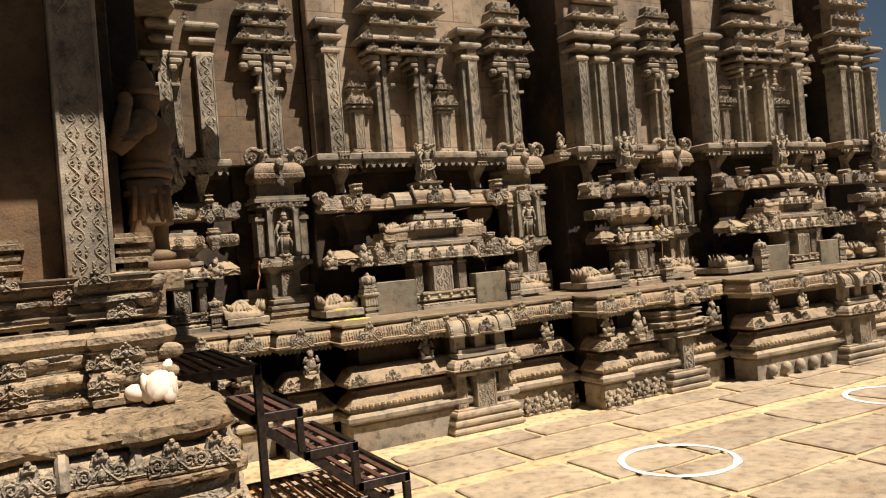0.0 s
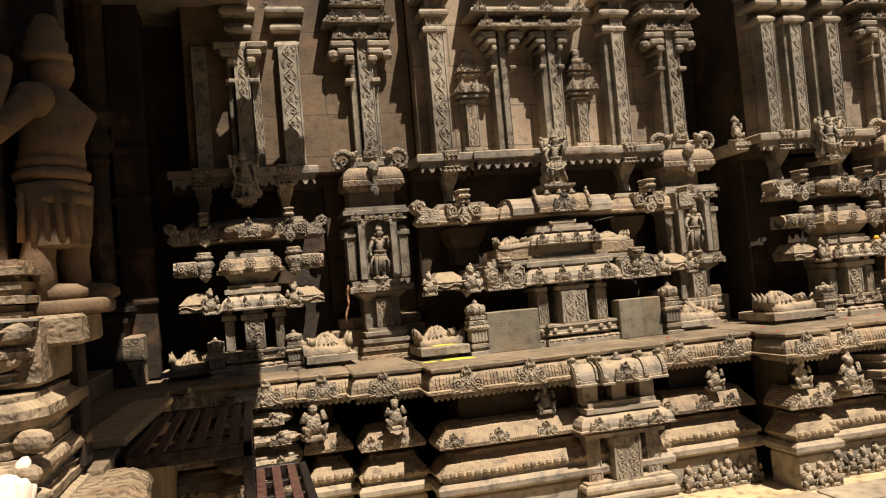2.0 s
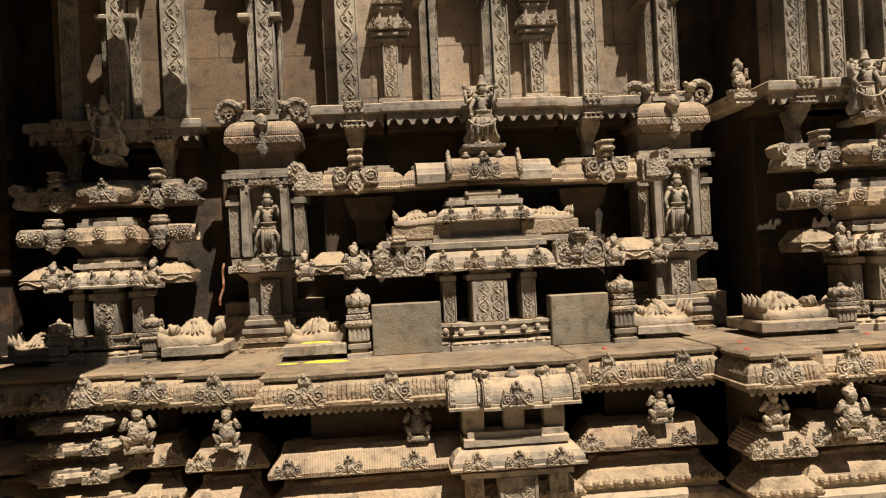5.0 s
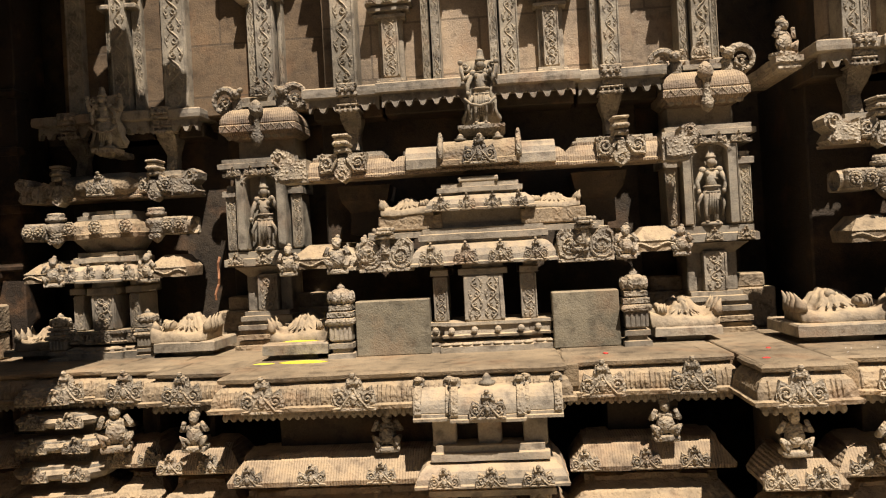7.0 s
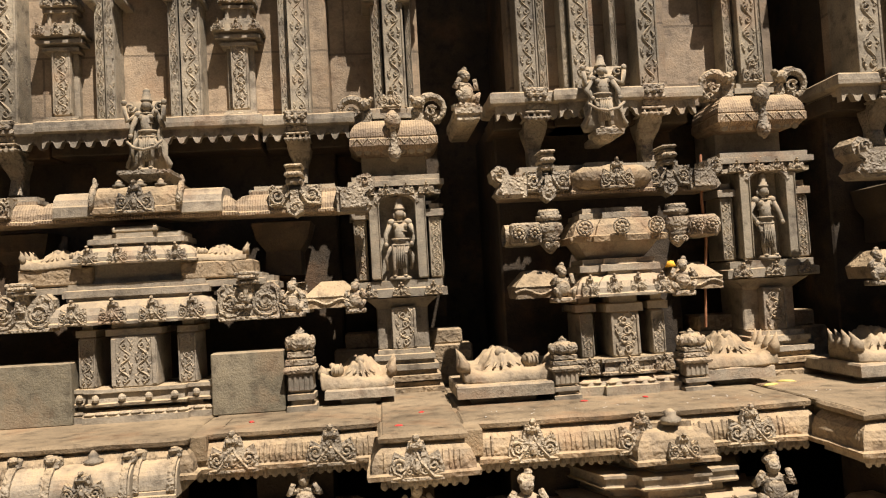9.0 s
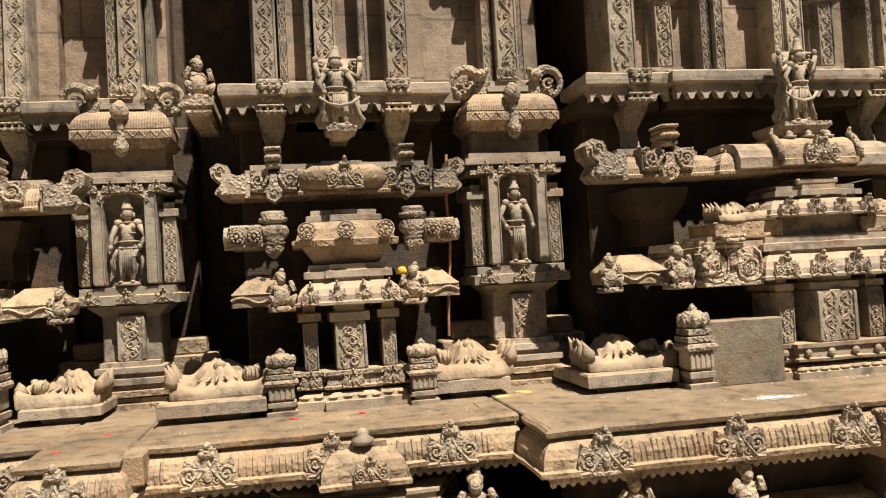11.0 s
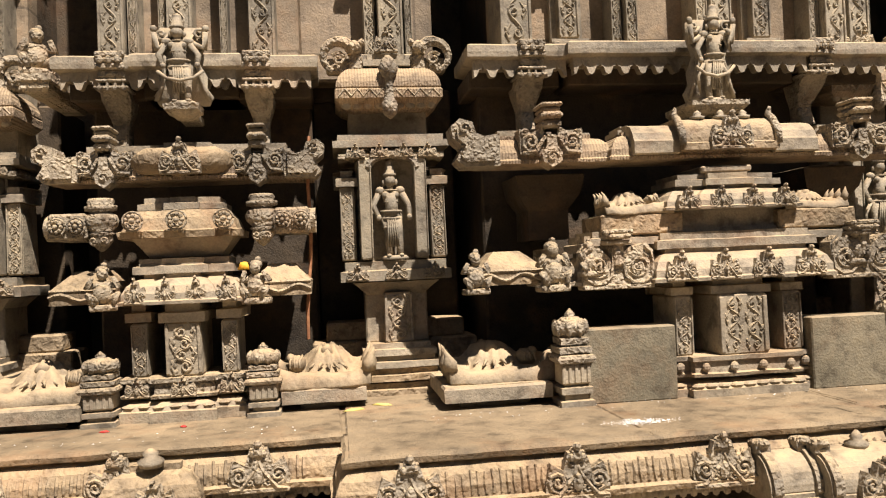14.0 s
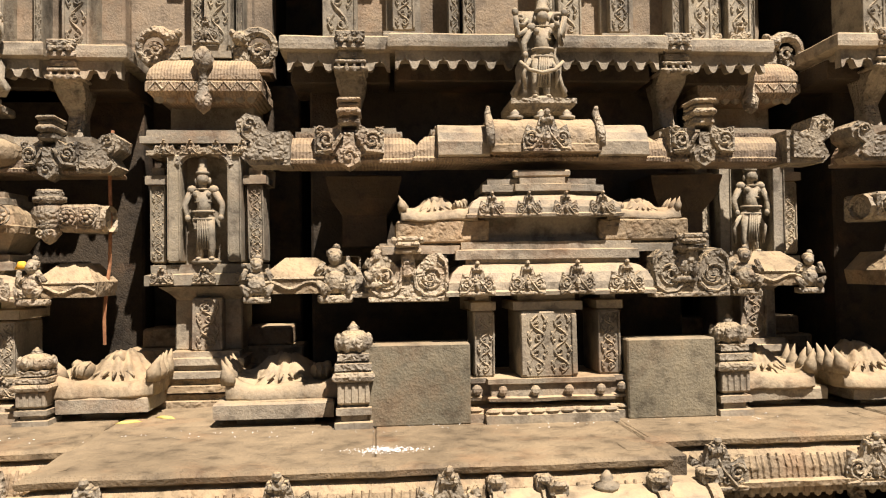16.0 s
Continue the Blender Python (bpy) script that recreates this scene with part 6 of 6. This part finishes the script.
# the far jamb's column and panels, deep in shade that is also painted near black
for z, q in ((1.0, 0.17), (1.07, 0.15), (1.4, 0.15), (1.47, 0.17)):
    part("column_foot", Geo().block(-0.02 - q, -0.02 + q, 6.72 - q, 6.95, lift(STEP, z)), M_PORCH_SHADE, porch)
part("column_foot", Geo().box(-0.14, 0.1, 6.6, 6.95, 1.1, 1.42), M_PORCH_SHADE, porch)
part("column", Geo().lathe(-0.02, 6.72, [(0.1, 1.52), (0.08, 1.56), (0.075, 2.45), (0.1, 2.48), (0.075, 2.52), (0.11, 2.56), (0.12, 2.62), (0.08, 2.68), (0.12, 2.72), (0.15, 2.78), (0.1, 2.84), (0.1, 3.6)], 12), M_PORCH_SHADE, porch)
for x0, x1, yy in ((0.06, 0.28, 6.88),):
    part("jamb_panel", Geo().box(x0, x1, yy, 7.2, 1.0, 3.6), M_PORCH_SHADE, porch, worn=0)
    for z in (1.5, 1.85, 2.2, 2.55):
        part("jamb_band", Geo().block(x0 - 0.01, x1 + 0.01, yy - 0.03, 7.0, lift(ROLL, z)), M_PORCH_SHADE, porch)

# near jamb: a stepped base of many courses, pilasters and a guardian statue above
jamb = thing("gateway_base", (0, 0, 0), "layered carved stone base of the gateway, worn and dusty", "stone base", kind="structure")
plan = lambda x, y: [(-1.6, y), (x - 0.36, y), (x - 0.36, y - 0.05), (x - 0.11, y - 0.05), (x - 0.05, y + 0.02), (x - 0.05, 4.0)]
COURSES = [(1.415, 0.36, 3.50, ROLL, 1.1, M_TAN), (1.345, 0.33, 3.53, STEP, 1.1, M_TAN), (1.13, 0.38, 3.49, LOTUS_BASE, 1.2, M_TAN), (1.06, 0.40, 3.47, ROLL, 1.0, M_TAN), (0.99, 0.37, 3.50, ROLL, 1.0, M_TAN), (1.455, 0.385, 3.475, BAND, 0.5, M_STONE), (1.385, 0.37, 3.49, LOTUS_BASE, 0.5, M_CARVE), (1.315, 0.345, 3.515, BAND, 0.45, M_STONE), (1.165, 0.385, 3.48, BAND, 0.5, M_CARVE), (1.10, 0.39, 3.475, LOTUS_BASE, 0.45, M_STONE), (1.03, 0.385, 3.48, BAND, 0.5, M_CARVE)]
for z, x, y, prof, k, mat in COURSES:
    g = Geo().sweep(plan(x, y), lift(prof, z, k))
    if k > 0.9:
        n = int((x + 0.9) / 0.11)
        for q in range(n):
            xx = x - 0.07 - 0.11 * q
            yy = y - 0.045 if xx > x - 0.36 else y + 0.004
            g.ell((xx + 0.02 * math.sin(q * 2.3 + z * 40), yy, z + 0.032 * k), (0.05, 0.028, 0.026 * k), 9, 6)
    part("course", g, mat, jamb, worn=0.013)
    for q in (1, 3):
        xx = -0.62 + 0.2 * q + 0.09 * ((q * 7 + int(z * 100)) % 3)
        if xx < x - 0.14:
            part("crest", crest(0.11, 0.06), M_CARVE, jamb, at=(xx, y - (0.06 if xx > x - 0.36 else 0.01), z))
part("top_slab", Geo().box(-1.6, 0.34, 3.52, 4.1, 1.3, 1.485, 0.01), M_TAN, jamb)
part("base_core", Geo().box(-1.6, 0.27, 3.60, 4.1, 0.0, 1.4), M_STONE, jamb)
g = Geo().sweep(plan(0.40, 3.47), [(-0.10, 1.20), (0.0, 1.20), (0.015, 1.225), (0.012, 1.25), (-0.02, 1.27), (-0.02, 1.285), (-0.10, 1.29)])
part("course", g, M_TAN, jamb)
for i in range(7):
    xx = -0.52 + 0.115 * i
    part("short_pillar", Geo().box(-0.022, 0.022, -0.02, 0.1, 1.28, 1.35), M_STONE, jamb, at=(xx, 3.545, 0))
for z, x, y in ((0.93, 0.42, 3.44), (0.985, 0.39, 3.46)):
    g = Geo().sweep(plan(x, y), lift(LOTUS_BASE, z, 0.8))
    beads(g, -1.0, x - 0.05, y - 0.03, z + 0.025, 0.022, 0.06, 0.7)
    part("lotus_course", g, M_TAN, jamb)
for x0, x1, yy in ((-0.02, 0.155, 3.50), (-0.62, -0.38, 3.52)):
    part("pilaster", pilaster(x0, x1, yy, 3.75, 1.485, 3.6), M_STONE, jamb)
# Brown panel, darkened as well because bounced light left its shade too bright.
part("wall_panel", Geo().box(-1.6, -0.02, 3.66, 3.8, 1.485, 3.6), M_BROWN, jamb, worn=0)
# The panel behind the guardian carries the porch's shade in its colour.
part("wall_panel", Geo().box(0.14, 0.36, 3.90, 4.02, 1.0, 3.6).box(0.14, 0.22, 3.72, 3.91, 1.485, 3.6), M_PORCH_SHADE, jamb, worn=0)
for z, q in ((1.485, 0.0), (1.53, 0.015), (1.57, 0.005), (1.61, 0.02)):
    part("pilaster_foot", Geo().block(0.17 - q, 0.29 + q, 3.56 - q, 3.75, lift(STEP, z, 0.7)), M_TAN, jamb)
    part("pilaster_foot", Geo().block(-0.34 - q, -0.18 + q, 3.58 - q, 3.75, lift(STEP, z, 0.7)), M_TAN, jamb)
# Guardian in the lowered brown, with gateway shade in its colour.
statue(guardian(0.93), M_BROWN, (0.34, 3.80, 1.485), "large stone guardian statue at the gateway, coloured dark for its shade")
part("statue_foot", Geo().box(0.2, 0.43, 3.6, 3.95, 1.40, 1.49, 0.01), M_TAN, jamb)

# the carved block in front, with a pale flower lying on it
block = thing("carved_block", (0, 0, 0), "weathered block of carved stone courses beside the metal steps", "stone block")
bp_plan = [(-1.6, 3.12), (0.10, 3.12), (0.10, 3.08), (0.40, 3.08), (0.49, 3.16), (0.54, 3.45), (0.575, 3.8), (0.53, 4.06), (0.40, 4.12)]
part("top", Geo().sweep(bp_plan, [(-0.4, 0.96), (-0.06, 0.955), (-0.01, 0.93), (0.0, 0.90), (-0.02, 0.875), (-0.1, 0.87)]).box(-1.6, 0.40, 3.2, 3.62, 0.80, 0.965, 0.02).box(0.2, 0.47, 3.5, 4.05, 0.80, 0.96, 0.02), M_BLOCK, block, worn=0.022)
for z, o, prof, k, mat in ((0.77, 0.0, KAPOTA, 0.9, M_CARVE), (0.72, 0.03, ROLL, 0.7, M_BLOCK), (0.64, 0.0, STEP, 1.2, M_CARVE), (0.56, 0.03, ROLL, 1.1, M_CARVE), (0.47, 0.05, KAPOTA, 0.75, M_BLOCK), (0.36, 0.02, ROLL, 1.5, M_BLOCK), (0.2, 0.05, KAPOTA, 1.3, M_BLOCK), (0.0, 0.06, ROLL, 2.9, M_BLOCK)):
    part("course", Geo().sweep(bp_plan, lift(prof, z, k, o)), mat, block, worn=0.022)
part("core", Geo().box(-1.6, 0.42, 3.2, 3.6, 0, 0.86).box(0.2, 0.47, 3.5, 4.04, 0, 0.86), M_STONE, block, worn=0)
for x in (-0.42, -0.2, 0.02, 0.25, 0.4):
    part("crest", crest(0.17, 0.13), M_CARVE, block, at=(x, 3.07 if x > 0.1 else 3.11, 0.765))
    part("crest", crest(0.12, 0.09), M_CARVE, block, at=(x + 0.07, 3.05 if x + 0.07 > 0.1 else 3.09, 0.57))
for x in (-0.33, -0.1, 0.14):
    g = Geo().tube([(0, 0.08 * (1 - math.cos(1.57 * i / 6)), 0.12 * math.sin(1.57 * i / 6)) for i in range(7)], 0.022, 6)
    part("rib", g, M_STONE, block, at=(x, 3.095, 0.77))
M_PETAL = plain("pale_petal", (0.72, 0.56, 0.42), (0.86, 0.76, 0.62), 0.7, 0, 20)
fl = thing("flower", (0.27, 3.40, 0.965), "large pale cream flower laid on the worn stone block", "flower")
for i in range(7):
    a = 6.28319 * i / 7
    g = Geo().ell((0, 0, 0), (0.05, 0.022, 0.06), 10, 6)
    ob = part("petal", g, M_PETAL, fl, at=(0.042 * math.cos(a), 0.034 * math.sin(a), 0.065 + 0.012 * (i % 2)), smooth=True, worn=0.008)
    ob.rotation_euler = (0.35 * math.sin(a), -0.4 * math.cos(a), a + 1.57)
part("heart", Geo().ell((0, 0, 0.085), (0.055, 0.05, 0.05), 10, 6), M_PETAL, fl, smooth=True, worn=0.006)
part("bud", Geo().ell((0.035, 0.02, 0.14), (0.02, 0.014, 0.035), 8, 5, 0.5), M_PETAL, fl, smooth=True)
part("fold", Geo().ell((-0.085, 0.02, 0.055), (0.05, 0.04, 0.035), 9, 5, 0.3), M_PETAL, fl, smooth=True, worn=0.008)

# two loose blocks by the far jamb
for x0, x1, z0, z1, tn in ((0.06, 0.20, 0.985, 1.14, 0.0), (0.07, 0.21, 1.142, 1.31, 0.03)):
    ob = new("stone_block", Geo().box(-0.07, 0.07, -0.12, 0.12, 0, z1 - z0, 0.012).mesh("stone_block", 0.005))
    ob.data.materials.append(M_TAN)
    ob.location, ob.rotation_euler.z = ((x0 + x1) / 2, 6.72, z0), tn
    tagged(ob, "rough pale stone block stacked by the dark column", "stone block", "stacked blocks")
plank = new("plank", Geo().box(-0.10, 0.10, -0.6, 0.6, 0, 0.03, 0.004).mesh("plank", 0.002))
plank.data.materials.append(plain("weathered_wood", (0.42, 0.29, 0.15), (0.62, 0.45, 0.25), 0.8, 0, 18))
plank.location, plank.rotation_euler.z = (0.35, 4.9, 0.987), -0.05
tagged(plank, "weathered brown wooden plank lying beside the metal landing", "plank")

# black metal steps
steps = thing("metal_steps", (0, 0, 0), "black painted open metal steps with barred treads, rusting", "steps")


def tread(name, x0, x1, y0, y1, z, legs=True):
    t = part(name, Geo().box(x0, x1, y0, y0 + 0.035, z - 0.05, z, 0.003).box(x0, x1, y1 - 0.035, y1, z - 0.05, z, 0.003).box(x0, x0 + 0.035, y0, y1, z - 0.05, z, 0.003).box(x1 - 0.035, x1, y0, y1, z - 0.05, z, 0.003), M_IRON, steps, worn=0)
    n = int((x1 - x0 - 0.06) / 0.066)
    for i in range(n):
        xx = x0 + 0.035 + (x1 - x0 - 0.07) * (i + 0.5) / n
        part("bar", Geo().box(xx - 0.019, xx + 0.019, y0 + 0.03, y1 - 0.03, z - 0.018, z - 0.004, 0.002), M_RUST, t, worn=0)
    for yy in (y0 + 0.24, y0 + 0.5):
        part("cross_bar", Geo().box(x0, x1, yy, yy + 0.03, z - 0.045, z - 0.019, 0.002), M_IRON, t, worn=0)
    for yy in (y0, y1 - 0.04):
        part("post", Geo().box(x1 - 0.04, x1, yy, yy + 0.04, 0.0 if legs else z - 0.24, z - 0.05, 0.003), M_IRON, steps, worn=0)
    return t


tread("landing", 0.405, 0.87, 4.16, 5.30, 0.97)
tread("tread", 0.82, 1.10, 4.25, 5.02, 0.70, False)
tread("tread", 1.09, 1.40, 4.25, 5.02, 0.46, False)
tread("tread", 1.38, 1.70, 4.25, 5.02, 0.23)
for yy in (4.26, 4.98):
    g = Geo().add([(0.84, yy, 0.68), (0.84, yy, 0.62), (1.62, yy, 0.0), (1.70, yy, 0.0), (0.84, yy + 0.04, 0.68), (0.84, yy + 0.04, 0.62), (1.62, yy + 0.04, 0.0), (1.70, yy + 0.04, 0.0)], [(0, 1, 2, 3), (4, 7, 6, 5), (0, 3, 7, 4), (1, 5, 6, 2), (0, 4, 5, 1), (2, 6, 7, 3)])
    part("stringer", g, M_IRON, steps, worn=0)
mat_ob = new("ground_grating", Geo().box(0.86, 1.66, 5.16, 5.19, 0.06, 0.1).box(0.86, 1.66, 4.4, 4.43, 0.06, 0.1).mesh("ground_grating", 0))
mat_ob.data.materials.append(M_IRON)
tagged(mat_ob, "low rusty iron grating lying under the steps", "grating")
for i in range(12):
    part("bar", Geo().box(0.86 + i * 0.069, 0.89 + i * 0.069, 4.4, 5.19, 0.075, 0.09, 0.002), M_SLAT, mat_ob, worn=0)
for x in (0.88, 1.60):
    part("foot", Geo().box(x, x + 0.03, 4.75, 4.8, 0.0, 0.075, 0.002), M_IRON, mat_ob, worn=0)

for i, (x, y) in enumerate(((0.97, 5.28), (1.08, 5.32), (0.9, 5.36))):
    patch("marigold", x, y, 0.0, 0.09, 0.07, plain("withered_marigold", (0.55, 0.18, 0.02), (0.7, 0.32, 0.05), 0.9, 0, 70), "heap of withered orange marigolds under the steps", "marigold heaps", 0.03, i, i)

# curved stack of roll mouldings closing the plinth beside the steps
stack = thing("plinth_end", (0.93, 6.20, 0), "rounded stack of worn roll mouldings at the plinth's end", "stone base", kind="structure")
for z, x0, x1, y, k, mat in ((0.83, -0.25, 0.09, -0.12, 1.4, M_CARVE), (0.71, -0.27, 0.18, -0.11, 1.05, M_STONE), (0.59, -0.28, 0.23, -0.12, 1.0, M_CARVE), (0.45, -0.28, 0.22, -0.12, 1.2, M_STONE), (0.30, -0.3, 0.26, -0.13, 1.3, M_TAN)):
    way = [(x0, 0.3), (x0, y + 0.06), (x0 + 0.05, y), (x0 + 0.16, y - 0.015), ((x0 + x1) / 2 + 0.05, y - 0.005), (x1 - 0.10, y), (x1 - 0.02, y + 0.06), (x1, y + 0.14), (x1, 0.3)]
    g = Geo().sweep(way, [(-0.1, z), (-0.03, z), (-0.004, z + 0.012 * k), (0.006, z + 0.03 * k), (-0.006, z + 0.042 * k), (-0.02, z + 0.046 * k), (-0.022, z + 0.058 * k), (-0.06, z + 0.066 * k), (-0.1, z + 0.068 * k)], 0.04)
    g.add([(x0 + 0.04, y + 0.06, z + 0.055 * k), (x1 - 0.06, y + 0.06, z + 0.055 * k), (x1 - 0.04, 0.3, z + 0.055 * k), (x0 + 0.04, 0.3, z + 0.055 * k)], [(0, 1, 2, 3)])
    part("roll", g, mat, stack, worn=0.010)
    for q in (0.3, 0.72):
        part("crest", crest(0.13, 0.085), M_CARVE, stack, at=(x0 + (x1 - x0) * q, y - 0.012, z))
part("stack_core", Geo().box(-0.22, 0.10, 0.03, 0.3, 0, 0.88), M_STONE, stack, worn=0)
statue(dwarf(0.2), M_CARVE, (1.22, 6.09, 0.59), "small squatting stone attendant under the plinth cornice", "gallery attendants", 0.3, 1.3)

# added wall, out of view behind the walk, blocking low sky light
part_back = new("wall_south", Geo().box(-22, 26, -9.6, -9.0, 0, 5.0, 0.02).mesh("wall_south", 0))
part_back.data.materials.append(M_WALL)
tagged(part_back, "unseen plain stone wall added to block low sky light", "wall", kind="structure")

# ---- paving pieces ----
for f in FLAGS:
    g, at = flagstone(*f)
    part("flagstone", g, M_FLAG, ground, at=at, worn=0)
